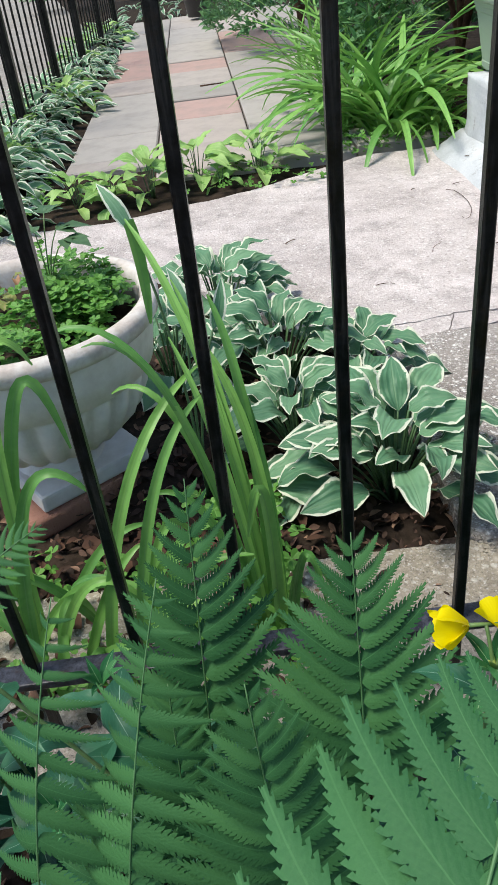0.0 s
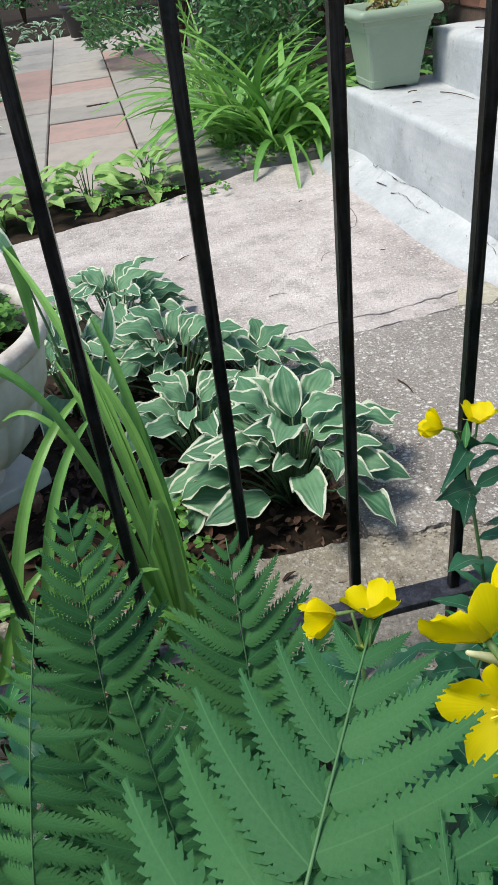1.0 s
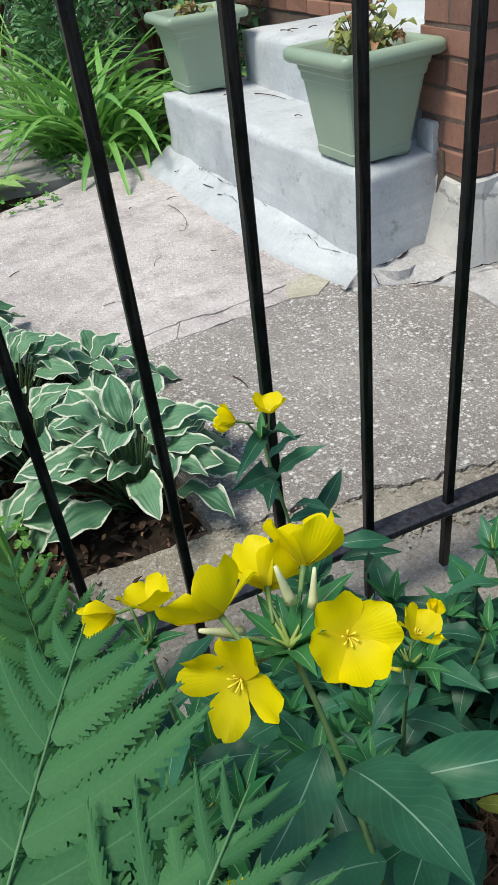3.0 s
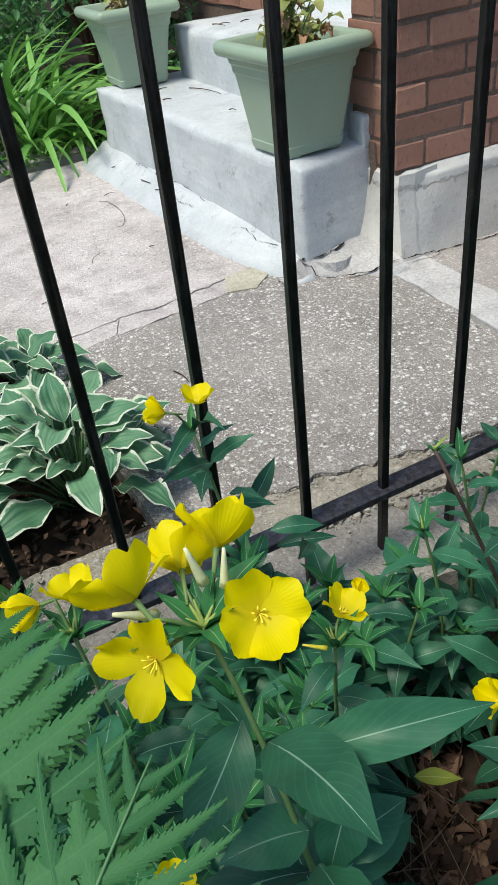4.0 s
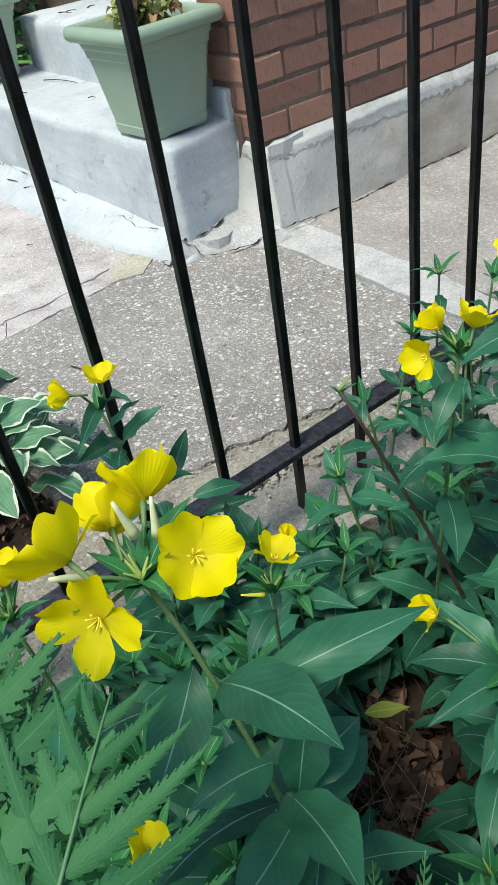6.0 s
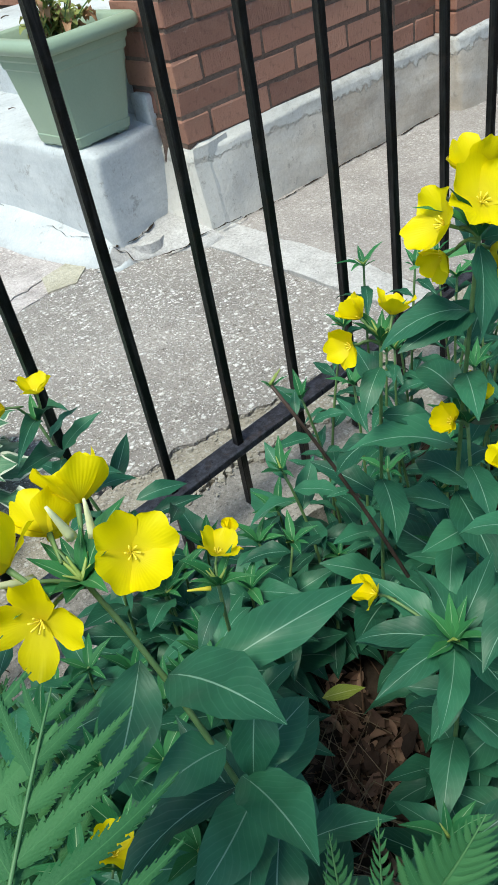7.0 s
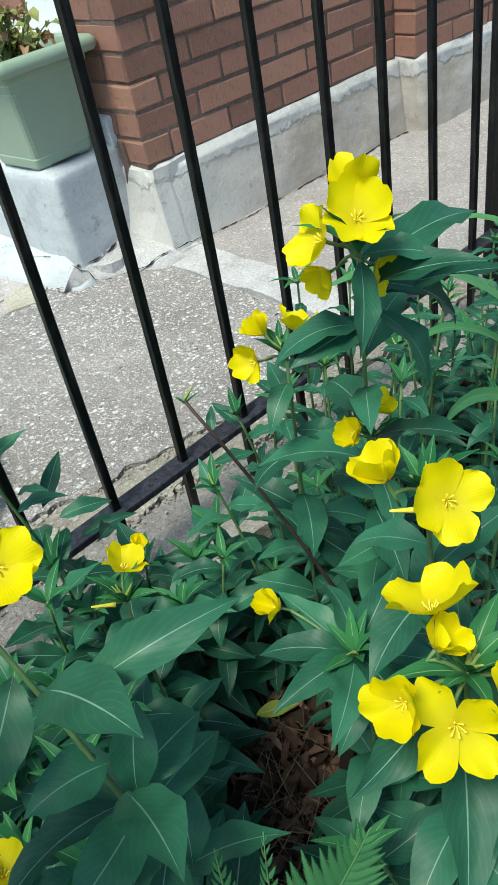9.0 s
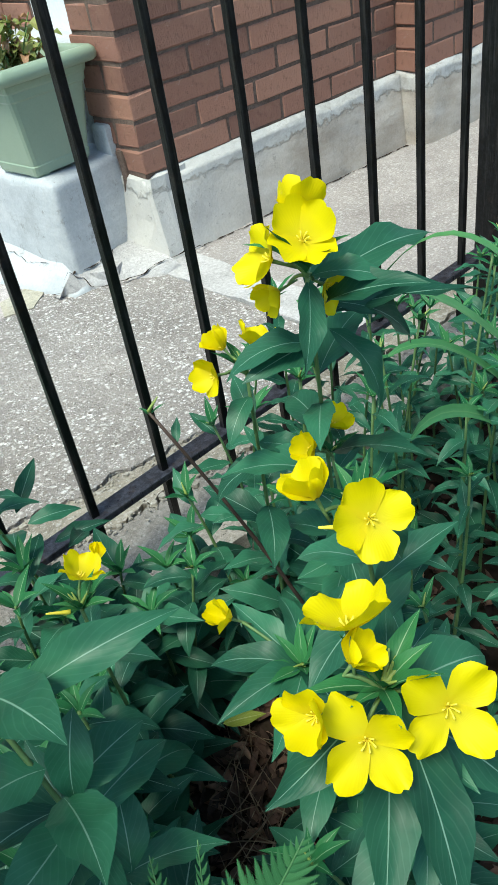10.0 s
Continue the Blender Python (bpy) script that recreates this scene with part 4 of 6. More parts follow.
PETALS = [petal_mesh(0.35, 0.8, 1), petal_mesh(0.55, 0.5, 2), petal_mesh(0.05, 1.0, 3), petal_mesh(0.2, 1.0, 4, 0.9)]
SLIM = [petal_mesh(0.25, 0.9, 6, 0.78), petal_mesh(0.10, 1.0, 7, 0.70), petal_mesh(0.40, 0.7, 8, 0.74), petal_mesh(0.05, 1.0, 9, 0.80)]
STAMEN = tube("stamen", bent((0, 0, 0), (0.001, 0.004, 0), (0.0005, 0.008, 0.001), 3), 0.0003, 0.0006, 4, M_STAMEN)
CALYX = tube("calyx", [(0, -0.022, 0), (0, -0.012, 0), (0, -0.004, 0), (0, 0.001, 0)], 0.0010, 0.0019, 6, M_STEM)
BUDM = tube("bud", [(0, 0, 0), (0, 0.004, 0), (0, 0.010, 0), (0, 0.016, 0), (0, 0.021, 0)], 0.0026, 0.0006, 6, M_BUD)


YBUD = tube("bud", [(0, 0, 0), (0, 0.004, 0), (0, 0.010, 0), (0, 0.016, 0), (0, 0.021, 0)], 0.0024, 0.0008, 6, M_STAMEN)
SPENT = tube("spent_bud", [(0, 0, 0), (0, 0.004, 0), (0, 0.010, 0), (0, 0.016, 0), (0, 0.021, 0)], 0.0028, 0.0008, 6, M_SPENT)


def flower(parent, at, axis, opening, size=1.0, spin=None, seed=0, petals=None):
    """A four-petalled flower; opening: how far the petals lean off the axis, spin: the first petal's turn round it, in degrees."""
    r = random.Random(seed)
    at = Vector(at) - Vector(axis).normalized() * 0.010 * size
    core = orient(at, axis, (0.1, 0.2, 1) if abs(Vector(axis).normalized().z) < 0.9 else (0, 1, 0.1), size)
    c = part("flower", CALYX, None, parent, core, "yellow four-petalled flower")
    spin = r.uniform(0, 90) if spin is None else spin
    for k in range(4):
        m = core @ pose(0, 0.0, 0, 0, 90 * k + spin + r.uniform(-8, 8), 0) @ pose(0, 0.001, 0, opening + r.uniform(-12, 10), 0, 0)
        m = m @ pose(0, 0, 0, 0, 180, 0)
        part("petal", (petals or PETALS)[(k + seed) % 4], None, c, m)
    for k in range(6):
        part("stamen", STAMEN, None, c, core @ pose(0, 0, 0, 0, 60 * k, 0) @ pose(0, 0, 0, 24, 0, 0))
    return c


def primrose(base, top, seed, flowers=(), buds=0, leaves=14, size=1.0, start=0.15, label="leafy evening primrose with dark green lance-shaped leaves", lean=0.0, red=False, whorl=6, slim=(0.9, 1.25), end=0.97, mid=None):
    r = random.Random(seed)
    t = thing("evening_primrose", base, label, "plant", "evening primroses in the front bed")
    base, top = Vector(base), Vector(top)
    bow = base.lerp(top, 0.5) + Vector((r.uniform(-.02, .02), r.uniform(-.02, .02), 0.02))
    pts = bent(base, mid or bow, top, 10)
    part("stem", tube("stem", pts, 0.0028, 0.0016, 6, M_REDSTEM if red else M_STEM), None, t)
    P = [Vector(p) for p in pts]
    a = r.uniform(0, 6.28)
    for k in range(leaves):
        f = start + (end - start) * (k + 0.5) / leaves
        i = min(9, int(f * 10))
        at = P[i].lerp(P[i + 1], f * 10 - i)
        a += 2.4 + r.uniform(-.3, .3)
        up = r.uniform(-0.1, 0.6)
        s = size * (1.12 - 0.45 * f) * r.uniform(0.8, 1.15)
        part("leaf", PRIM[r.randrange(5)], None, t, orient(at, (math.cos(a), math.sin(a), up), (r.uniform(-.3, .3), r.uniform(-.3, .3), 1), s, s * r.uniform(*slim)))
    for k in range(whorl):
        a += 2.4
        s = size * r.uniform(0.26, 0.5)
        part("leaf", r.choice(YOUNG), None, t, orient(top - Vector((0, 0, 0.004)), (math.cos(a), math.sin(a), r.uniform(0.3, 1.2)), (0, 0, 1), s, s * 0.9))
    for k, (at, axis, opening, sz, spin, *slimmer) in enumerate(flowers):
        at, ax = Vector(at), Vector(axis).normalized()
        low = at - ax * 0.021 * sz
        part("flower_stalk", tube("flower_stalk", bent(top - Vector((0, 0, 0.006)), top.lerp(low, 0.5) + Vector((0, 0, 0.004)), low, 5), 0.0013, 0.0012, 5, M_STEM), None, t)
        flower(t, at, ax, opening, sz, spin, seed + k, SLIM if slimmer else None)
    for k in range(buds):
        a = r.uniform(0, 6.28)
        part("bud", BUDM, None, t, orient(top, (math.cos(a) * 0.6, math.sin(a) * 0.6, r.uniform(0.4, 1)), scale=r.uniform(0.5, 0.85)), "pale yellow-green bud")
    return t


def big_leaf(t, a, b, width, k):
    """A large leaf from its stalk end a to its tip b."""
    a, b = Vector(a), Vector(b)
    s = (b - a).length / 0.093
    part("leaf", PRIM[k % 5], None, t, orient(a, b - a + Vector((0, 0, 0.02)), (0.1, -0.45, 1), s, width / 0.037))


FLOWERY = "evening primrose with bright yellow flowers and dark green leaves"
G = -0.085
near = primrose((0.25, -0.55, G), (0.213, -0.447, 0.553), 11, [((0.235, -0.471, 0.571), (-0.18, -0.73, 0.65), 66, 0.95, 20), ((0.239, -0.417, 0.583), (0.46, 0.56, 0.69), 52, 1.05, 45), ((0.182, -0.424, 0.580), (-0.31, 0.77, 0.56), 70, 1.1, 0), ((0.218, -0.409, 0.567), (0.29, 0.94, 0.16), 55, 0.95, 45), ((0.177, -0.460, 0.558), (-0.70, -0.60, 0.40), 80, 1.05, -15, True)], 5, 12, 1.1, label=FLOWERY, start=0.2, end=0.62, whorl=12, mid=(0.238, -0.545, 0.42))
NEAR_LEAVES = [
    ((0.226, -0.480, 0.484), (0.244, -0.563, 0.499), 0.045), ((0.240, -0.490, 0.474), (0.329, -0.542, 0.502), 0.031),
    ((0.233, -0.514, 0.403), (0.225, -0.596, 0.410), 0.042), ((0.243, -0.541, 0.326), (0.274, -0.509, 0.380), 0.030),
    ((0.262, -0.508, 0.459), (0.236, -0.521, 0.400), 0.031), ((0.217, -0.470, 0.498), (0.177, -0.496, 0.450), 0.035),
    ((0.233, -0.505, 0.425), (0.180, -0.500, 0.430), 0.034), ((0.237, -0.520, 0.390), (0.170, -0.545, 0.370), 0.038),
    ((0.240, -0.510, 0.400), (0.300, -0.520, 0.410), 0.034), ((0.240, -0.530, 0.350), (0.190, -0.570, 0.330), 0.040)]
for k, (p, q, w) in enumerate(NEAR_LEAVES):
    big_leaf(near, p, q, w, k)
for at, axis, s in (((0.193, -0.434, 0.560), (-0.6, -0.1, 0.5), 1.3), ((0.219, -0.440, 0.575), (-0.2, 0.1, 0.95), 1.2), ((0.228, -0.445, 0.572), (0.15, 0.1, 0.95), 1.1)):
    part("spent_bud", SPENT, None, near, orient(at, axis, scale=s), "pale closed spent bud")
primrose((0.19, -0.25, G), (0.155, -0.343, 0.475), 12, [((0.164, -0.334, 0.503), (0.22, 0.44, 0.87), 60, 0.85, 45), ((0.135, -0.331, 0.500), (-1.00, 0.02, 0.06), 42, 0.8, 30)], 3, 10, 0.9, label=FLOWERY, whorl=8)
upper = primrose((0.43, -0.13, G), (0.338, -0.098, 0.418), 13, [((0.350, -0.096, 0.451), (0.18, 0.26, 0.95), 62, 0.82, 45), ((0.306, -0.101, 0.453), (-0.92, 0.16, 0.37), 40, 0.8, 30)], 1, 9, 0.78, 0.42, label=FLOWERY, whorl=3)
for k, (p, q, w) in enumerate([((0.351, -0.100, 0.370), (0.397, -0.129, 0.396), 0.024), ((0.385, -0.105, 0.290), (0.445, -0.083, 0.321), 0.026), ((0.351, -0.100, 0.370), (0.275, -0.171, 0.399), 0.028), ((0.338, -0.100, 0.415), (0.300, -0.174, 0.457), 0.022), ((0.340, -0.100, 0.415), (0.345, -0.166, 0.455), 0.020), ((0.365, -0.105, 0.325), (0.385, -0.152, 0.328), 0.020), ((0.366, -0.200, 0.345), (0.415, -0.221, 0.329), 0.024), ((0.440, -0.140, 0.240), (0.396, -0.195, 0.256), 0.026), ((0.400, -0.110, 0.250), (0.350, -0.165, 0.235), 0.026), ((0.410, -0.115, 0.230), (0.470, -0.150, 0.225), 0.026)]):
    big_leaf(upper, p, q, w * 0.8, k)
low = primrose((0.38, -0.33, G), (0.328, -0.381, 0.392), 14, [((0.343, -0.371, 0.415), (0.45, 0.03, 0.89), 62, 0.78, 45), ((0.366, -0.356, 0.405), (0.4, 0.2, 0.6), 24, 0.5, 20)], 3, 13, 0.85, label=FLOWERY, whorl=10)
part("bud", YBUD, None, low, orient((0.318, -0.385, 0.398), (-0.75, 0.3, 0.35), scale=0.9), "yellow closed bud")
starry = primrose((0.46, -0.48, G), (0.417, -0.536, 0.364), 15, [((0.396, -0.477, 0.391), (-0.66, 0.48, 0.58), 48, 0.75, 0)], 2, 12, 0.95, 0.3, label=FLOWERY, whorl=8)
for k in range(9):
    a = 0.7 * k + 0.2
    big_leaf(starry, (0.417, -0.536, 0.360), (0.417 + 0.075 * math.cos(a), -0.536 + 0.075 * math.sin(a), 0.372 - 0.012 * (k % 3)), 0.026, k)
primrose((0.59, -0.31, G), (0.526, -0.389, 0.513), 16, [((0.497, -0.377, 0.516), (-0.95, 0.13, 0.30), 60, 0.74, 30), ((0.514, -0.375, 0.538), (-0.23, 0.59, 0.78), 42, 0.72, 0), ((0.536, -0.395, 0.539), (0.51, 0.18, 0.84), 62, 0.8, 45)], 4, 16, 0.95, label=FLOWERY, whorl=9)
tall = primrose((0.64, -0.38, G), (0.515, -0.482, 0.628), 17, [((0.509, -0.489, 0.655), (-0.31, -0.48, 0.82), 68, 0.95, 20), ((0.529, -0.468, 0.663), (0.54, 0.55, 0.63), 55, 0.85, 45), ((0.493, -0.464, 0.640), (-0.78, 0.39, 0.49), 68, 0.92, 45), ((0.499, -0.464, 0.611), (-0.96, 0.22, -0.18), 45, 0.65, 0), ((0.535, -0.485, 0.606), (0.15, -0.97, -0.19), 60, 0.75, 0)], 3, 18, 1.1, label=FLOWERY, whorl=9)
for k, (p, q, w) in enumerate([((0.530, -0.475, 0.606), (0.650, -0.480, 0.590), 0.034), ((0.540, -0.472, 0.590), (0.612, -0.505, 0.530), 0.032), ((0.518, -0.480, 0.618), (0.492, -0.500, 0.565), 0.022), ((0.545, -0.468, 0.565), (0.566, -0.520, 0.500), 0.032), ((0.530, -0.465, 0.602), (0.600, -0.410, 0.595), 0.030), ((0.540, -0.468, 0.560), (0.478, -0.455, 0.535), 0.028), ((0.520, -0.480, 0.620), (0.552, -0.522, 0.604), 0.022), ((0.545, -0.462, 0.575), (0.640, -0.520, 0.545), 0.032)]):
    big_leaf(tall, p, q, w, k)
primrose((0.65, -0.45, G), (0.545, -0.458, 0.448), 18, [((0.557, -0.454, 0.469), (0.34, -0.36, 0.87), 60, 0.7, 30), ((0.522, -0.456, 0.463), (-0.77, 0.10, 0.63), 45, 0.7, 0)], 3, 15, 0.95, label=FLOWERY)
open_one = primrose((0.55, -0.54, G), (0.432, -0.590, 0.545), 19, [((0.404, -0.582, 0.572), (-0.16, 0.34, 0.93), 42, 0.8, 30), ((0.401, -0.627, 0.578), (-0.39, -0.63, 0.67), 74, 0.8, 0)], 2, 16, 1.0, label=FLOWERY, whorl=9)
part("bud", YBUD, None, open_one, orient((0.412, -0.600, 0.548), (-0.7, 0.35, 0.3), scale=0.85), "yellow closed bud")
corner = primrose((0.47, -0.60, G), (0.363, -0.662, 0.518), 20, [((0.363, -0.641, 0.555), (0.34, 0.40, 0.85), 66, 0.95, 45), ((0.356, -0.653, 0.539), (0.42, -0.31, 0.86), 42, 0.65, 20), ((0.319, -0.656, 0.534), (-0.79, -0.18, 0.59), 58, 0.72, 10), ((0.333, -0.677, 0.517), (-0.60, -0.60, 0.54), 80, 0.95, 30, True), ((0.369, -0.697, 0.523), (-0.45, -0.67, 0.60), 76, 0.95, 40, True)], 5, 14, 1.0, label=FLOWERY, whorl=10)
for k, (p, q, w) in enumerate([((0.372, -0.655, 0.500), (0.330, -0.735, 0.440), 0.034), ((0.375, -0.650, 0.480), (0.395, -0.730, 0.440), 0.036), ((0.365, -0.650, 0.490), (0.300, -0.650, 0.460), 0.028), ((0.380, -0.650, 0.480), (0.450, -0.680, 0.470), 0.034), ((0.390, -0.640, 0.440), (0.310, -0.700, 0.400), 0.036)]):
    big_leaf(corner, p, q, w, k)
primrose((0.20, -0.41, G), (0.157, -0.462, 0.325), 21, [((0.156, -0.462, 0.351), (0.41, 0.06, 0.91), 58, 0.8, 45)], 1, 12, 0.95, label=FLOWERY)
primrose((0.61, -0.45, G), (0.474, -0.306, 0.465), 22, [], 3, 3, 0.4, 0.7, label="bare reddish primrose stem tipped with pale buds", red=True, whorl=3)


def clear_spot(x, y):
    """The bare strip of mulch through the bed."""
    f = max(0.0, min(1.0, ((x - 0.34) * 0.13 + (y + 0.50) * 0.19) / 0.053))
    return math.hypot(x - 0.34 - 0.13 * f, y + 0.50 - 0.19 * f) < 0.082


def fill_bed():
    r = random.Random(31)
    n = 0
    spots = []
    while n < 108:
        x, y = r.uniform(0.16, 1.45), r.uniform(-0.66, -0.10)
        if clear_spot(x, y) or (x < 0.66 and y > -0.2) or (x < 0.3 and y < -0.5):
            continue
        if (x - 0.2) ** 2 + (y + 0.7) ** 2 < 0.2 ** 2 or any((x - a) ** 2 + (y - b) ** 2 < 0.042 ** 2 for a, b in spots):
            continue
        spots.append((x, y))
        n += 1
        h = (r.uniform(0.20, 0.30) if x > 1.0 else r.uniform(0.24, 0.40)) if x > 0.62 else r.uniform(0.12, 0.26)
        if y < -0.52:
            h = r.uniform(0.16, 0.30)
        primrose((x, y, G), (x + r.uniform(-.06, .04), y + r.uniform(-.05, .03), h), 100 + n, [], r.choice((0, 0, 1, 2)), r.randint(11, 15), r.uniform(0.62, 0.92) if x > 0.55 else r.uniform(0.8, 1.1), 0.08, label="young evening primrose shoot with dark green leaves", slim=(0.6, 0.95) if x > 0.6 else (0.75, 1.15))


fill_bed()
for k, (x, y, h) in enumerate([(0.25, -0.36, 0.27), (0.29, -0.30, 0.24), (0.21, -0.33, 0.28), (0.24, -0.27, 0.22), (0.33, -0.27, 0.20), (0.19, -0.40, 0.30), (0.27, -0.42, 0.28), (0.31, -0.36, 0.30), (0.16, -0.30, 0.24), (0.22, -0.45, 0.30), (0.38, -0.24, 0.2), (-0.16, -0.20, 0.2), (-0.26, -0.12, 0.2), (-0.08, -0.13, 0.2), (0.0, -0.12, 0.2), (0.08, -0.20, 0.2), (-0.34, -0.16, 0.25), (-0.20, -0.30, 0.2), (-0.02, -0.30, 0.2), (0.06, -0.36, 0.22), (-0.22, -0.14, 0.30), (-0.12, -0.10, 0.24), (0.05, -0.16, 0.18), (0.13, -0.12, 0.22), (-0.30, -0.22, 0.28), (-0.05, -0.2, 0.2), (0.24, -0.14, 0.16), (0.30, -0.22, 0.2), (0.46, -0.22, 0.18), (0.52, -0.17, 0.17), (0.40, -0.17, 0.14), (0.58, -0.14, 0.16), (0.34, -0.14, 0.12), (0.30, -0.40, 0.24), (0.36, -0.28, 0.22), (0.20, -0.20, 0.20), (0.27, -0.18, 0.20), (0.15, -0.38, 0.26), (0.24, -0.52, 0.26), (0.34, -0.17, 0.26), (0.38, -0.18, 0.22), (0.38, -0.11, 0.24), (0.43, -0.14, 0.18), (0.49, -0.10, 0.14)]):
    primrose((x, y, G), (x - 0.02, y - 0.03, h), 300 + k, [], 0, 11, 1.1, 0.2, label="young evening primrose shoot with dark green leaves")


# ---- ferns ----
def pinna_mesh(seed, teeth, droop, turn, material, cut, half):
    """A unit-long pinna along +y: a blade that narrows late, cut into forward-leaning rounded lobes."""
    r = random.Random(seed)
    verts, uvs, faces = [], [], []

    def put(v, s, lift):
        verts.append((s + turn * (0.16 * v * v - 0.05 * v), v, -droop * v * v * 0.5 + lift - 0.30 * abs(s)))
        uvs.append((0.5 + s / 0.26, v))
        return len(verts) - 1

    def env(v):
        return half * (1 - v ** 1.7) * min(1.12, 0.85 + 2.5 * v) + 0.003
    rib = [put(k / teeth, 0, 0) for k in range(teeth + 1)]
    for side in (-1, 1):
        low = [put(k / teeth + 0.010, side * env(k / teeth) * cut, 0.004) for k in range(teeth + 1)]
        for k in range(teeth):
            w = env(k / teeth) * r.uniform(0.92, 1.10)
            a = put((k + 0.28) / teeth + 0.010, side * w * 0.80, 0.003)
            c = put((k + 0.86) / teeth + 0.030, side * w * 1.04, -0.002)
            d = put((k + 0.96) / teeth + 0.022, side * w * 0.76, 0.001)
            e = put((k + 0.84) / teeth + 0.012, side * w * (cut + 0.10), 0.003)
            q = [(rib[k], rib[k + 1], low[k + 1], low[k]), (low[k], low[k + 1], e, d, c, a)]
            faces += [f if side > 0 else f[::-1] for f in q]
    return mesh_of("pinna", verts, faces, uvs, material=material)


PINNAE = {side: [pinna_mesh(s, n, d, -side, M_FERN, 0.52, 0.112) for s, n, d in ((1, 17, 0.3), (2, 18, 0.55), (3, 16, 0.1))] for side in (-1, 1)}
FRESH = {side: [pinna_mesh(s + 5, n, d, -side, M_FRESH, 0.64, 0.124) for s, n, d in ((1, 18, 0.3), (2, 19, 0.5), (3, 17, 0.1))] for side in (-1, 1)}


def frond(parent, base, tip, face, half, pairs=15, arch=0.03, low=0.25, tilt=0.12, seed=0, lop=1.0, broad=1.0, lean=0.42, hang=0.0, fresh=False):
    """A frond from base to tip; face: the way its upper side looks; half: the longest pinna; hang: how far the pinnae droop."""
    r = random.Random(seed)
    base, tip, face = Vector(base), Vector(tip), Vector(face).normalized()
    pts = bent(base, base.lerp(tip, 0.55) + face * arch, tip, 24)
    f = part("rachis", tube("rachis", pts, 0.0012, 0.0004, 5, M_RACHIS), None, parent)
    P = [Vector(p) for p in pts]
    for k in range(pairs):
        v = low + (1 - low) * (k / pairs) ** 0.92
        i = min(23, int(v * 24))
        at = P[i].lerp(P[i + 1], v * 24 - i)
        d = (P[i + 1] - P[i]).normalized()
        side = d.cross(face).normalized()
        q = (k / pairs)
        ln = half * ((1 - q) ** 0.85 * min(1.0, 0.85 + 1.4 * q) + 0.06) * r.uniform(0.94, 1.05)
        for s in (-1, 1):
            go = side * s * (1.0 if s > 0 else lop) + d * (lean + 0.6 * q + r.uniform(-.06, .06)) + face * (tilt + r.uniform(-.06, .06)) - Vector((0, 0, hang * r.uniform(0.8, 1.2)))
            part("pinna", (FRESH if fresh else PINNAE)[s][r.randrange(3)], None, f, orient(at + d * s * 0.002, go, face + side * s * 0.15, ln, (0.55 * ln + 0.45 * half * (1 - 0.75 * q)) * broad * r.uniform(0.95, 1.08)))
    return f


def fern(at, fronds, label):
    t = thing("fern", at, label, "fern", "ferns in the front bed")
    for k, a in enumerate(fronds):
        frond(t, *a[:4], seed=int(at[0] * 1000) + k, **a[4])
        foot = Vector((at[0], at[1], at[2]))
        low = Vector(a[0])
        part("stalk", tube("stalk", bent(foot, foot.lerp(low, 0.5) + Vector((0, 0, 0.04)), low, 6), 0.0026, 0.0019, 5, M_STEM), None, t)


UPC = (-0.05, -0.55, 0.75)
fern((0.02, -0.24, G), [
    ((0.088, -0.325, 0.12), (0.089, -0.256, 0.512), UPC, 0.098, dict(pairs=13, arch=0.035, low=0.42, broad=1.22)),
    ((-0.04, -0.26, 0.08), (-0.017, -0.184, 0.517), (0.05, -0.6, 0.7), 0.088, dict(pairs=13, arch=0.03, low=0.42, broad=1.22)),
    ((0.03, -0.38, 0.10), (0.013, -0.352, 0.500), (0.0, -0.6, 0.7), 0.085, dict(pairs=13, arch=0.03, low=0.40, broad=1.22)),
    ((-0.24, -0.19, 0.40), (-0.132, -0.165, 0.476), (0.1, -0.5, 0.8), 0.05, dict(pairs=13, arch=0.03, low=0.1)),
    ((0.01, -0.30, 0.05), (0.06, -0.23, 0.36), (0, -0.6, 0.7), 0.08, dict(pairs=13, low=0.35)),
    ((-0.06, -0.30, 0.05), (-0.05, -0.25, 0.38), (0, -0.6, 0.7), 0.08, dict(pairs=13, low=0.35)),
    ((0.10, -0.40, 0.10), (0.145, -0.330, 0.37), (0.1, -0.5, 0.8), 0.07, dict(pairs=12, low=0.3)),
], "large green fern with lobed feathery fronds")
fern((-0.10, -0.36, G), [
    ((-0.11, -0.42, 0.12), (-0.031, -0.297, 0.533), (-0.3, -0.65, 0.6), 0.082, dict(pairs=12, arch=0.05, low=0.42, tilt=0.05, lean=0.3, hang=0.95, broad=0.95)),
    ((-0.17, -0.38, 0.14), (-0.098, -0.284, 0.516), (-0.25, -0.65, 0.6), 0.074, dict(pairs=10, arch=0.05, low=0.45, tilt=0.05, lean=0.3, hang=0.95, broad=0.95)),
    ((-0.10, -0.36, 0.06), (-0.115, -0.270, 0.32), (0.0, -0.5, 0.8), 0.08, dict(pairs=12, low=0.3)),
    ((0.02, -0.42, 0.10), (0.060, -0.355, 0.35), (0.0, -0.5, 0.8), 0.075, dict(pairs=12, low=0.3)),
], "green fern with drooping folded fronds")
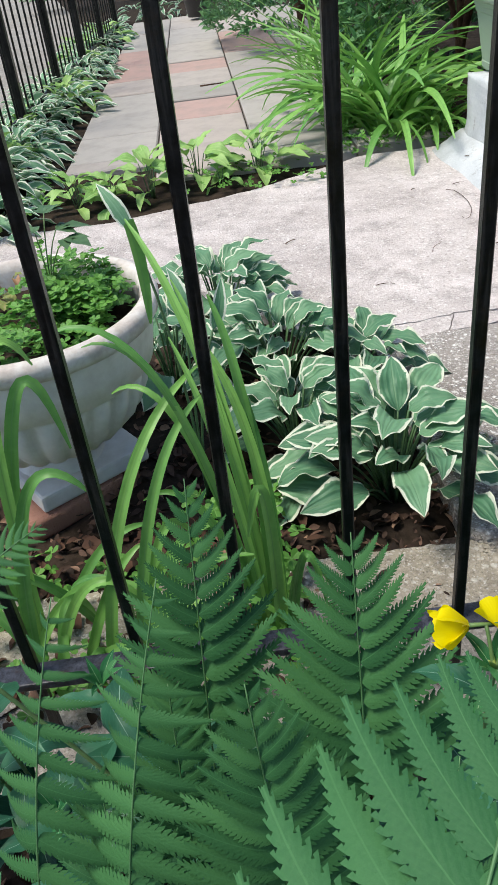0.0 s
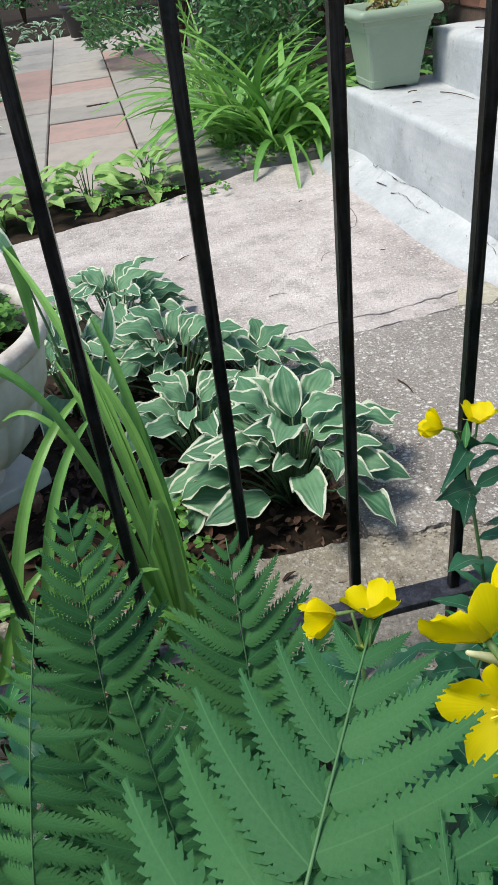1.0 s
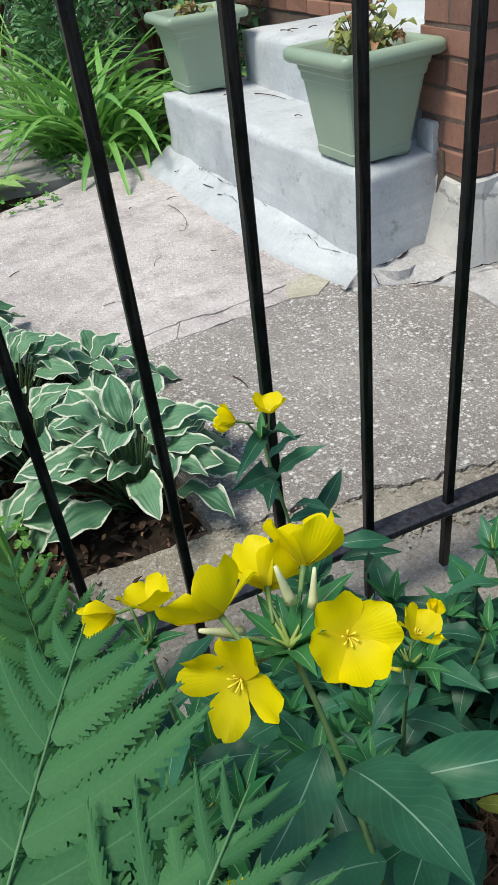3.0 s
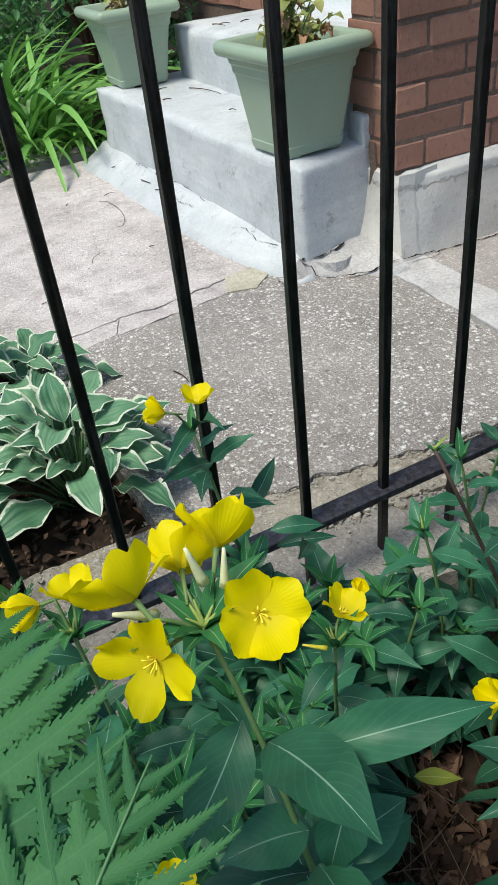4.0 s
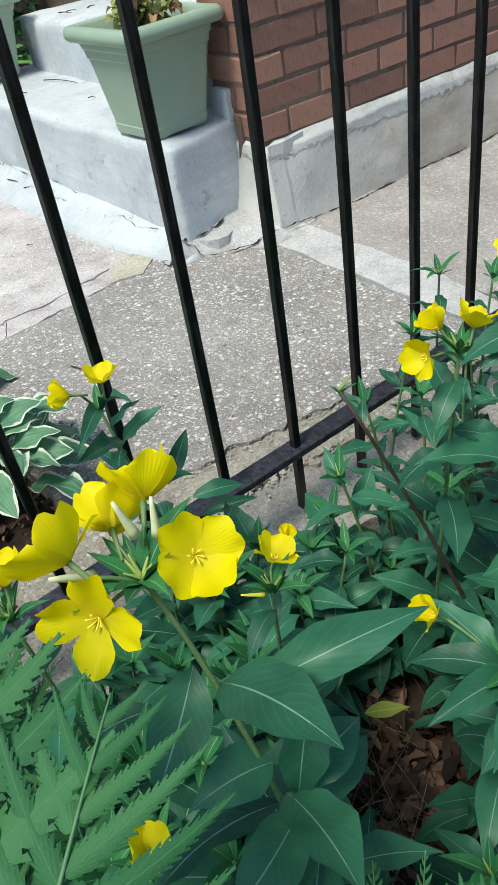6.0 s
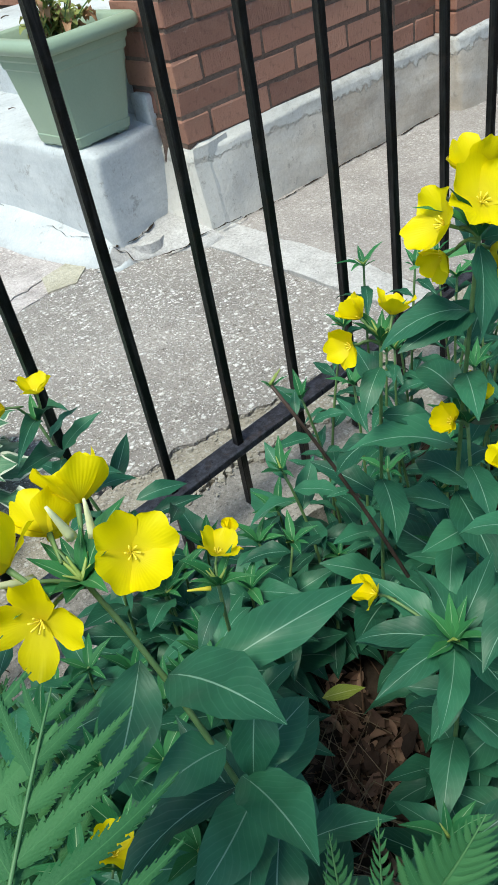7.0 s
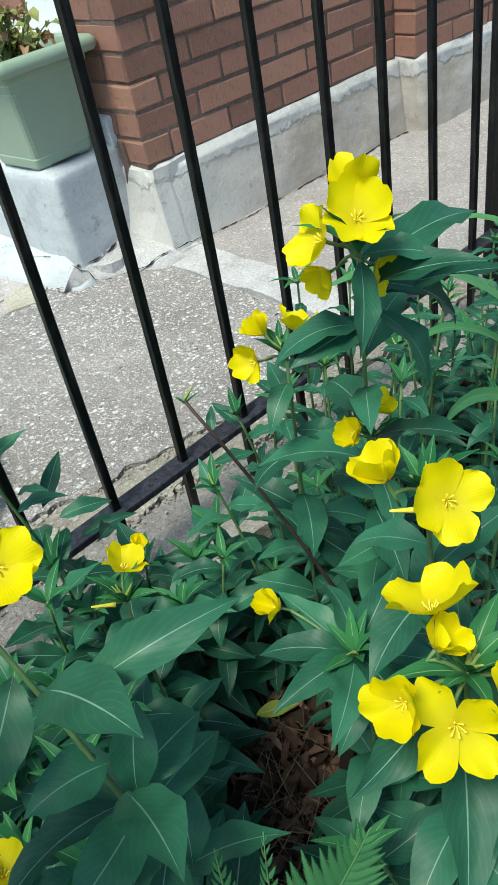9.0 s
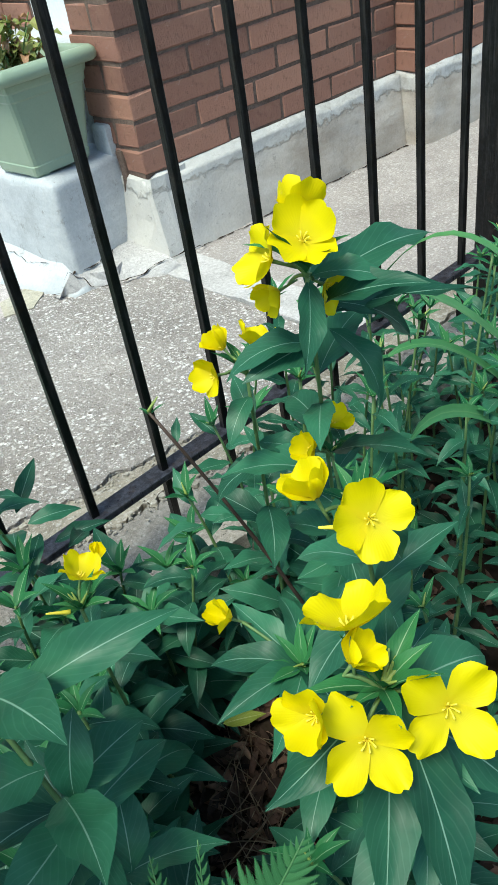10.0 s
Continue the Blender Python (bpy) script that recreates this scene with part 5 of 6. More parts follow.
fern((0.06, -0.56, G), [
    ((0.006, -0.636, 0.545), (0.124, -0.450, 0.622), (-0.1, -0.15, 1.0), 0.100, dict(pairs=8, arch=0.020, low=0.35, tilt=0.0, broad=1.12, lean=0.42, fresh=True)),
    ((0.088, -0.592, 0.572), (0.160, -0.535, 0.606), (-0.1, -0.45, 1.0), 0.080, dict(pairs=6, arch=0.008, low=0.0, tilt=0.0, broad=0.68, lean=0.80, fresh=True)),
    ((0.0, -0.49, 0.10), (0.03, -0.45, 0.46), (-0.1, -0.6, 0.7), 0.07, dict(pairs=12, low=0.4)),
], "bright green fern with broad light green fronds")
fern((0.245, -0.60, G), [
    ((0.236, -0.585, 0.24), (0.253, -0.562, 0.367), (-0.6, -0.5, 0.5), 0.030, dict(pairs=11, arch=0.008, low=0.1, lean=1.2, fresh=True)),
    ((0.250, -0.605, 0.24), (0.279, -0.579, 0.371), (-0.75, -0.3, 0.5), 0.026, dict(pairs=11, arch=0.008, low=0.1, lean=1.2, fresh=True)),
    ((0.268, -0.607, 0.27), (0.326, -0.623, 0.363), (-0.4, -0.6, 0.7), 0.046, dict(pairs=12, arch=0.01, low=0.1, lean=0.7, fresh=True)),
], "small upright fern among the primroses")


# ---- hostas ----
def hosta(x, y, z, radius, height, count, seed, leaves, material_stem, label, name="hosta", cat="hosta", group="", scale=1.0, stalks=True):
    r = random.Random(seed)
    t = thing(name, (x, y, z), label, cat, group)
    for k in range(count):
        ring = (k + 0.5) / count
        a = k * 2.4 + r.uniform(-.3, .3)
        d = radius * (0.06 + 0.46 * ring ** 0.9)
        h = height * (1.0 - 0.80 * ring ** 1.2) * r.uniform(0.85, 1.1)
        at = Vector((x + d * math.cos(a), y + d * math.sin(a), z + h))
        foot = Vector((x + 0.35 * d * math.cos(a), y + 0.35 * d * math.sin(a), z))
        if stalks and ring < 0.4:
            part("leaf_stalk", tube("leaf_stalk", bent(foot, foot.lerp(at, 0.5) + Vector((0, 0, 0.02)), at, 4), 0.0022, 0.0016, 5, material_stem), None, t)
        s = scale * r.uniform(0.8, 1.15) * (0.72 + 0.4 * ring)
        b = a + r.uniform(-.5, .5)
        part("leaf", leaves[r.randrange(len(leaves))], None, t, orient(at, (math.cos(b), math.sin(b), 0.45 - 0.75 * ring + r.uniform(-.2, .2)), (r.uniform(-.35, .35), r.uniform(-.35, .35), 1), s, s * r.uniform(0.8, 1.05)))
    return t


VAR = "variegated hosta with green leaves edged in white"
def clump(x, y, radius, height, count, seed, scale):
    """A broad hosta: leaves on visible stalks, upright within and spreading level outside."""
    r = random.Random(seed)
    t = thing("hosta", (x, y, -0.02), VAR + " beside the patio", "hosta", "hostas by the patio")
    foot = Vector((x, y, -0.02))
    for k in range(count):
        ring = (k + 0.5) / count
        a = k * 2.4 + r.uniform(-.3, .3)
        if ring > 0.62 and math.sin(a) < -0.35 and r.random() < 0.35:
            continue
        d = radius * (0.08 + 0.50 * ring ** 0.75) * r.uniform(0.8, 1.1)
        at = foot + Vector((d * math.cos(a), d * math.sin(a), 0.02 + height * (1.0 - 0.80 * ring ** 1.6) * r.uniform(0.8, 1.1)))
        low = foot + Vector((0.2 * d * math.cos(a), 0.2 * d * math.sin(a), 0))
        part("leaf_stalk", tube("leaf_stalk", bent(low, low.lerp(at, 0.5) + Vector((0, 0, 0.025)), at, 4), 0.0026, 0.0019, 5, M_HOSTASTEM), None, t)
        s = scale * r.uniform(0.80, 1.12) * (0.80 + 0.28 * ring)
        b = a + r.uniform(-.8, .8)
        part("leaf", HOST[r.randrange(len(HOST))], None, t, orient(at, (math.cos(b), math.sin(b), 0.75 - 0.85 * ring + r.uniform(-.2, .2)), (r.uniform(-.4, .4), r.uniform(-.5, .1), 1), s, s * r.uniform(0.95, 1.22)))


clump(0.275, 0.405, 0.215, 0.155, 52, 1, 1.03)
clump(0.130, 0.560, 0.17, 0.130, 30, 7, 1.0)
clump(0.125, 0.830, 0.22, 0.135, 46, 2, 1.0)
clump(0.285, 0.800, 0.16, 0.085, 22, 5, 0.9)
clump(0.010, 1.130, 0.22, 0.150, 44, 3, 1.0)
clump(-0.110, 0.860, 0.18, 0.15, 20, 4, 0.95)
for k, (x, y, s, n) in enumerate([(-0.21, 2.34, 1.15, 18), (-0.03, 2.47, 1.2, 18), (0.215, 2.50, 1.15, 18), (-0.36, 2.27, 0.9, 16), (-0.49, 2.30, 0.9, 16), (0.06, 2.36, 0.6, 8)]):
    hosta(x, y, -0.02, 0.15 * s, 0.125 * s, n, 40 + k, LIME, M_HOSTASTEM, "small lime-green hosta growing between slabs and patio", group="small hostas by the slabs", scale=1.12 * s)


def border():
    r = random.Random(77)
    for k in range(44):
        y = 2.1 + 5.9 * (k / 43) ** 1.1
        x = r.uniform(-0.95, -0.72)
        s = r.uniform(1.0, 1.5)
        hosta(x, y, -0.02, 0.24 * s, 0.10 * s, 34 if y < 5 else 22, 60 + k, PALE if k % 5 != 2 else LIME, M_HOSTASTEM, "variegated hosta in the border along the slab path", group="hostas along the path", scale=0.85 * s, stalks=False)
    for k in range(10):
        hosta(-0.6 + 0.27 * k, 8.75 + r.uniform(-.1, .25), -0.02, 0.3, 0.16, 20, 90 + k, PALE, M_HOSTASTEM, "variegated hosta at the far end of the path", group="hostas at the path's end", scale=1.1, stalks=False)


border()


# ---- daylilies ----
def daylily(x, y, z, count, length, spread, seed, label, width=0.017, arch=1.5, aim=None):
    r = random.Random(seed)
    t = thing("daylily", (x, y, z), label, "daylily")
    for k in range(count):
        a = r.uniform(0, 6.283) if aim is None else aim[0] + r.uniform(-aim[1], aim[1])
        L = length * r.uniform(0.6, 1.1)
        up = r.uniform(0.85, 1.45)
        me = blade("leaf", L, width * r.uniform(0.8, 1.2), strap, 12, 2, up - 0.35, r.uniform(0.6, 1.25) * arch, 0.45, 0, 1, r.uniform(-1.0, 1.0), r.randrange(999), r.uniform(-.25, .25), M_STRAP)
        b = (x + r.uniform(-spread, spread), y + r.uniform(-spread, spread), z)
        part("leaf", me, None, t, orient(b, (math.cos(a), math.sin(a), 0.35)))
    return t


LILY = "daylily clump with long arching bright green strap leaves"
daylily(0.82, 2.80, -0.02, 60, 0.74, 0.09, 1, LILY, 0.046, 1.6)
daylily(0.68, 2.98, -0.02, 54, 0.74, 0.09, 2, LILY, 0.044, 1.6)
daylily(0.97, 2.72, -0.02, 24, 0.40, 0.05, 3, LILY, 0.046, 1.6)
daylily(0.76, 3.5, -0.02, 60, 0.66, 0.14, 4, LILY, 0.025, 1.1)
daylily(0.80, 4.3, -0.02, 60, 0.7, 0.2, 5, LILY, 0.026, 1.1)


def ribbon(parent, pts, width, fold=0.35, twist=0.0, blunt=0.5, n=16, material=None):
    """A strap leaf through three points, narrowing to its tip, creased along the middle."""
    P = [Vector(p) for p in bent(*pts, n)]
    verts, uvs, faces = [], [], []
    for i, p in enumerate(P):
        v = i / n
        d = (P[min(i + 1, n)] - P[max(i - 1, 0)]).normalized()
        x = d.cross(Vector((0.25, -0.6, 0.75))).normalized()
        z = x.cross(d)
        x, z = x * math.cos(twist * v) + z * math.sin(twist * v), z * math.cos(twist * v) - x * math.sin(twist * v)
        w = width / 2 * max(0.05, min(1.0, (1.01 - v) ** blunt * (0.8 + 0.5 * v)))
        for j in range(5):
            s = j / 2 - 1
            verts.append(tuple(p + x * s * w + z * abs(s) * w * fold))
            uvs.append((j / 4, v))
    for i in range(n):
        for j in range(4):
            faces.append((i * 5 + j, i * 5 + j + 1, i * 5 + j + 6, i * 5 + j + 5))
    part("leaf", mesh_of("leaf", verts, faces, uvs, material=material or (M_STRAP if twist > 0.1 else M_DARKSTRAP)), None, parent)


def near_daylily():
    r = random.Random(61)
    t = thing("daylily", (0.03, 0.13, -0.02), "young daylily with long crossing strap leaves behind the fence", "daylily")
    for a, b, c, w in [
            ((0.034, 0.12, -0.02), (0.022, 0.20, 0.40), (-0.090, 0.36, 0.535), 0.030),
            ((0.040, 0.12, -0.02), (0.050, 0.18, 0.36), (0.005, 0.24, 0.470), 0.030),
            ((0.050, 0.11, -0.02), (0.060, 0.15, 0.33), (-0.010, 0.20, 0.430), 0.028),
            ((0.020, 0.13, -0.02), (-0.030, 0.17, 0.56), (-0.200, 0.20, 0.455), 0.022),
            ((0.025, 0.13, -0.02), (-0.030, 0.16, 0.50), (-0.150, 0.20, 0.440), 0.020),
            ((0.020, 0.14, -0.02), (-0.030, 0.18, 0.45), (-0.135, 0.24, 0.350), 0.020),
            ((0.045, 0.10, -0.02), (0.055, 0.10, 0.42), (0.018, 0.09, 0.210), 0.032),
            ((0.050, 0.11, -0.02), (0.065, 0.16, 0.26), (0.020, 0.22, 0.400), 0.026),
            ((0.060, 0.10, -0.02), (0.085, 0.10, 0.30), (0.110, 0.07, 0.080), 0.022),
            ((0.030, 0.12, -0.02), (0.010, 0.15, 0.30), (-0.050, 0.24, 0.420), 0.024),
            ((0.055, 0.10, -0.02), (0.075, 0.12, 0.26), (0.130, 0.10, 0.060), 0.020),
            ((0.035, 0.12, -0.02), (0.030, 0.20, 0.34), (-0.040, 0.30, 0.470), 0.022),
            ((0.025, 0.12, -0.02), (-0.020, 0.13, 0.32), (-0.110, 0.15, 0.240), 0.020),
            ((0.020, 0.12, -0.02), (-0.040, 0.12, 0.26), (-0.120, 0.10, 0.130), 0.019)]:
        ribbon(t, (a, b, c), w * 0.66, 0.35, r.uniform(-.6, .6))
    ribbon(t, ((-0.088, 0.358, 0.532), (-0.078, 0.372, 0.48), (-0.082, 0.36, 0.385)), 0.022, 0.5)
    t = thing("daylily", (-0.2, 0.08, -0.02), "daylily leaves spreading low behind the fence", "daylily")
    for a, b, c, w in [
            ((-0.190, 0.06, -0.02), (-0.150, 0.09, 0.36), (-0.020, 0.24, 0.375), 0.020),
            ((-0.150, 0.06, -0.02), (-0.110, 0.09, 0.34), (-0.020, 0.20, 0.355), 0.019),
            ((-0.300, 0.10, -0.02), (-0.250, 0.10, 0.45), (-0.160, 0.10, 0.300), 0.020),
            ((-0.330, 0.18, -0.02), (-0.230, 0.20, 0.62), (-0.195, 0.20, 0.300), 0.022),
            ((-0.300, 0.16, -0.02), (-0.280, 0.19, 0.60), (-0.215, 0.21, 0.420), 0.020)]:
        ribbon(t, (a, b, c), w, 0.35, r.uniform(-.4, .4))
    for k in range(18):
        x, y = r.uniform(-0.36, -0.06), r.uniform(0.05, 0.2)
        a, L = r.uniform(0, 6.28), r.uniform(0.10, 0.24)
        ribbon(t, ((x, y, -0.02), (x + 0.5 * L * math.cos(a), y + 0.3 * L * math.sin(a), r.uniform(0.12, 0.26)), (x + L * math.cos(a), y + 0.6 * L * math.sin(a), r.uniform(0.02, 0.2))), 0.018, 0.35, r.uniform(-.5, .5))
    t = thing("hosta", (-0.05, 0.45, -0.02), "single tall hosta leaf with a pale edge behind the daylily", "hosta", "hostas by the patio")
    for m, (a, b) in ((0, ((-0.100, 0.49, 0.475), (-0.5, 0.25, 1.0))), (1, ((-0.040, 0.47, 0.34), (-0.1, 0.1, 1.0))), (2, ((0.0, 0.47, 0.31), (0.3, 0.1, 1.0)))):
        part("leaf_stalk", tube("leaf_stalk", bent((-0.05, 0.45, -0.02), (-0.05, 0.46, a[2] * 0.6), a, 8), 0.003, 0.002, 5, M_HOSTASTEM), None, t)
        part("leaf", PALE[m], None, t, orient(a, b, (0.3, -0.8, 0.3), 0.62, 0.5))
    t = thing("daylily", (1.12, -0.50, G), "daylily with broad arching strap leaves among the primroses", "daylily")
    for a, b, c, w in [
            ((1.12, -0.50, G), (0.860, -0.41, 0.545), (0.665, -0.310, 0.488), 0.026),
            ((1.12, -0.49, G), (0.850, -0.40, 0.45), (0.735, -0.365, 0.408), 0.025),
            ((1.12, -0.51, G), (0.820, -0.41, 0.40), (0.695, -0.424, 0.350), 0.026),
            ((1.12, -0.50, G), (1.00, -0.36, 0.60), (0.94, -0.20, 0.38), 0.024),
            ((1.12, -0.50, G), (1.10, -0.40, 0.60), (1.26, -0.36, 0.32), 0.024),
            ((1.12, -0.50, G), (1.04, -0.56, 0.55), (1.12, -0.66, 0.30), 0.024)]:
        ribbon(t, (a, b, c), w, 0.3, r.uniform(-.3, .3), material=M_BEDSTRAP)


near_daylily()


# ---- joined small stuff ----
def scatter(name, label, category, material, count, make, seed):
    """Many small leaves in one mesh: make(r) gives a pose and size."""
    r = random.Random(seed)
    verts, faces, uvs = [], [], []
    for _ in range(count):
        m, L, W = make(r)
        b = len(verts)
        curl = r.uniform(-0.1, 0.22)
        for v, s in ((0, 0), (0.22, -0.36), (0.22, 0), (0.22, 0.36), (0.58, -0.5), (0.55, 0), (0.52, 0.46), (0.84, -0.26), (0.84, 0), (0.80, 0.3), (1, 0.04)):
            s2, v2 = s * r.uniform(0.75, 1.2), v + (r.uniform(-.05, .05) if s else 0)
            verts.append(tuple(m @ Vector((s2 * W, v2 * L, (abs(s) * 0.45 * (1 if L > 0.02 else 0.5) - curl * (2 * v - 1) ** 2) * L * 0.6))))
            uvs.append((0.5 + s, v))
        faces += [(b, b + 2, b + 1), (b, b + 3, b + 2), (b + 1, b + 2, b + 5, b + 4), (b + 2, b + 3, b + 6, b + 5), (b + 4, b + 5, b + 8, b + 7), (b + 5, b + 6, b + 9, b + 8), (b + 7, b + 8, b + 10), (b + 8, b + 9, b + 10)]
    me = mesh_of(name, verts, faces, uvs, True, material)
    return tagged(part(name, me, None, None), label, category, kind="stuff")


def litter_at(r):
    x, y = (r.uniform(-0.6, 1.5), r.uniform(-0.8, -0.1)) if r.random() < 0.62 else (r.uniform(-0.6, 0.36), r.uniform(0.0, 1.0))
    z = ground_height(x, y) + r.uniform(0.002, 0.018)
    s = r.uniform(0.010, 0.032)
    if r.random() < 0.07:
        x, y, s = r.gauss(0.43, 0.05), r.gauss(-0.37, 0.05), r.uniform(0.022, 0.036)
        z = ground_height(x, y) + r.uniform(0.006, 0.03)
    return pose(x, y, z, r.uniform(-35, 35), r.uniform(-45, 45), r.uniform(0, 360)), s, s * r.uniform(0.3, 0.7)


def litter_material():
    k = Nodes("dead_leaf_litter")
    r = k.island()
    col = k.ramp(r, [(0.0, (0.018, 0.012, 0.010)), (0.45, (0.065, 0.040, 0.030)), (0.78, (0.155, 0.090, 0.066)), (1.0, (0.30, 0.19, 0.13))])
    col = k.mix(0.5, col, k.ramp(k.noise(k.coord("Object"), 120, 4), [(0.3, 0.3), (0.7, 0.7)]), "OVERLAY")
    return k.done(col, 0.85, spec=0.2)


def dry_stems():
    """Thin dead stems lying over the litter."""
    r = random.Random(15)
    t = thing("dry_stems", (0.40, -0.40, G), "thin dead tan stems lying crossed over leaf litter", "dead stems")
    for k in range(46):
        f = r.random()
        x, y = 0.33 + 0.15 * f + r.uniform(-.05, .05), -0.54 + 0.24 * f + r.uniform(-.05, .05)
        a, L = r.gauss(1.1, 0.7), r.uniform(0.05, 0.15)
        z = ground_height(x, y) + r.uniform(0.012, 0.03)
        dx, dy = L * math.cos(a) / 2, L * math.sin(a) / 2
        part("stem", tube("stem", bent((x - dx, y - dy, z), (x + r.uniform(-.015, .015), y + r.uniform(-.015, .015), z + r.uniform(0.0, 0.03)), (x + dx, y + dy, z + r.uniform(-0.008, 0.03)), 6), r.uniform(0.0006, 0.0011), 0.0005, 4, M_STRAW), None, t)
    t = thing("fallen_leaf", (0.44, -0.37, 0.02), "yellowing primrose leaf with brown spots above the mulch", "leaf")
    part("leaf", blade("leaf", 0.052, 0.019, lance, 9, 4, 0.2, 0.6, 0.3, 0.2, 2.3, 0.1, seed=8, material=M_YELLOWED), None, t, orient((0.440, -0.345, 0.055), (0.75, -0.55, 0.1), (-0.1, -0.4, 1)))


def chips():
    """Broken grit and crumbs of concrete along the cracks of the kerb."""
    r = random.Random(18)
    verts, faces = [], []
    lines = [p for p in LOW if 0.2 < p[0] < 1.3] + [p for p in FRONT if 0.3 < p[0] < 1.3]
    for k in range(620):
        x, y = lines[r.randrange(len(lines))]
        x, y = x + r.gauss(0, 0.006), y + r.gauss(-0.004, 0.010)
        s = r.uniform(0.0012, 0.0036) if r.random() < 0.88 else r.uniform(0.005, 0.010)
        b = len(verts)
        n = 6
        turn = r.uniform(0, 6)
        for zz, w in ((-0.4, 0.9), (0.35, 0.7)):
            for i in range(n):
                q = turn + i * 6.283 / n
                d = s * w * r.uniform(0.7, 1.25)
                verts.append((x + d * math.cos(q), y + 0.75 * d * math.sin(q), -0.003 + s * zz * r.uniform(0.6, 1.1)))
        faces += [tuple(b + n + i for i in range(n))] + [(b + i, b + (i + 1) % n, b + n + (i + 1) % n, b + n + i) for i in range(n)]
    tagged(part("concrete_grit", mesh_of("concrete_grit", verts, faces, None, False, M_GRIT), None, None), "broken sandy concrete grit along the kerb cracks", "grit", kind="stuff")


def urn_litter_at(r):
    x, y = r.uniform(-0.36, 0.12), r.uniform(0.03, 0.62)
    if math.hypot(x + 0.306, y - 0.577) < 0.16:
        x += 0.26
    s = r.uniform(0.012, 0.040)
    return pose(x, y, ground_height(x, y) + r.uniform(0.004, 0.022), r.uniform(-35, 35), r.uniform(-45, 45), r.uniform(0, 360)), s, s * r.uniform(0.35, 0.75)


def old_brick(x, y, turn, long, top):
    """Old brick bedded in the soil under the urn."""
    bm = rough_box(-long / 2, -0.048, -0.045, long / 2, 0.048, 0.0, 0.006, 0.006, 5)
    tagged(part("old_brick", bm, M_BRICK, None, pose(x, y, top, 1, -2, turn)), "weathered old red brick bedded in the soil under the urn", "brick", "old bricks under the urn")


dry_stems()
chips()
for a, b, turn, long in ((-0.045, -0.068, 0, 0.19), (0.070, -0.062, 0, 0.03), (-0.02, 0.060, 0, 0.19), (0.074, 0.05, 90, 0.09)):
    c, d = math.cos(math.radians(35.6)), math.sin(math.radians(35.6))
    old_brick(-0.306 + a * c - b * d, 0.577 + a * d + b * c, 35.6 + turn, long, 0.0215)
scatter("dead_leaves", "curled reddish-brown dead leaves round the urn", "dead leaves", M_LITTER, 420, urn_litter_at, 9)
scatter("leaf_litter", "brown dead leaves and bark scattered over the soil", "leaf litter", litter_material(), 7000, litter_at, 4)


def clovers(name, label, category, count, place, seed, size):
    """Three-leaved clover, each leaflet a rounded folded disc, in one mesh."""
    r = random.Random(seed)
    verts, faces, uvs = [], [], []
    for _ in range(count):
        m = place(r)
        s = size * r.uniform(0.75, 1.2)
        for k in range(3):
            q = m @ pose(0, 0, 0, 0, 0, 120 * k) @ pose(0, 0, 0, r.uniform(-12, 18), 0, 0)
            n = len(verts)
            ring = ((0, 0, 0), (-0.42, 0.38, 0.10), (-0.50, 0.74, 0.12), (-0.28, 0.99, 0.06), (0, 0.90, 0), (0.28, 0.99, 0.06), (0.50, 0.74, 0.12), (0.42, 0.38, 0.10))
            for x, y, z in ring:
                verts.append(tuple(q @ Vector((x * s, y * s, z * s))))
                uvs.append((0.5 + x * 0.5, y))
            faces += [(n, n + 4, n + 3, n + 2), (n, n + 2, n + 1), (n, n + 6, n + 5, n + 4), (n, n + 7, n + 6)]
    me = mesh_of(name, verts, faces, uvs, False, M_CLOVER)
    return tagged(part(name, me, None, None), label, category, kind="stuff")


def clover_at(r):
    a, d = r.uniform(0, 6.283), 0.188 * math.sqrt(r.random())
    x, y = -0.316 + d * math.cos(a), 0.565 + d * math.sin(a)
    if x < -0.30 and y > 0.55:
        x, y = r.uniform(-0.29, -0.16), r.uniform(0.49, 0.66)
    lump = 0.03 * noise.noise((x * 12, y * 12, 0)) + (0.02 if x > -0.33 else -0.01)
    return pose(x, y, 0.325 + lump + r.uniform(-0.02, 0.035), r.uniform(-25, 25), r.uniform(-25, 25), r.uniform(0, 360))


clovers("clover", "bright green clover filling the urn", "clover", 900, clover_at, 6, 0.0125)


def urn_plants():
    r = random.Random(17)
    t = thing("potted_plant", (-0.39, 0.60, 0.30), "withered yellow and brown leafy plant in the urn", "plant")
    for k in range(46):
        x, y = r.uniform(-0.46, -0.29), r.uniform(0.52, 0.70)
        a = r.uniform(0, 6.283)
        part("leaf", r.choice(DRYLEAF + POTLEAF), None, t, orient((x, y, 0.315 + r.uniform(0, 0.05)), (math.cos(a), math.sin(a), r.uniform(-.2, .8)), scale=r.uniform(0.4, 0.8)))
    t = thing("sapling", (-0.27, 0.62, 0.30), "thin seedling with lobed blue-green leaves in the urn", "plant")
    for x, y, z, a in ((-0.265, 0.60, 0.455, 2.6), (-0.235, 0.62, 0.45, 0.2), (-0.22, 0.60, 0.44, 5.6), (-0.25, 0.63, 0.475, 1.4)):
        part("stem", tube("stem", bent((-0.27, 0.62, 0.30), (-0.265, 0.62, 0.40), (x, y, z), 5), 0.0014, 0.001, 5, M_STEM), None, t)
        for turn, s in ((-0.7, 0.44), (0.0, 0.62), (0.7, 0.44)):
            part("leaf", PALEGREEN, None, t, orient((x, y, z), (math.cos(a + turn), math.sin(a + turn), 0.05), scale=s, wide=s * 1.2))


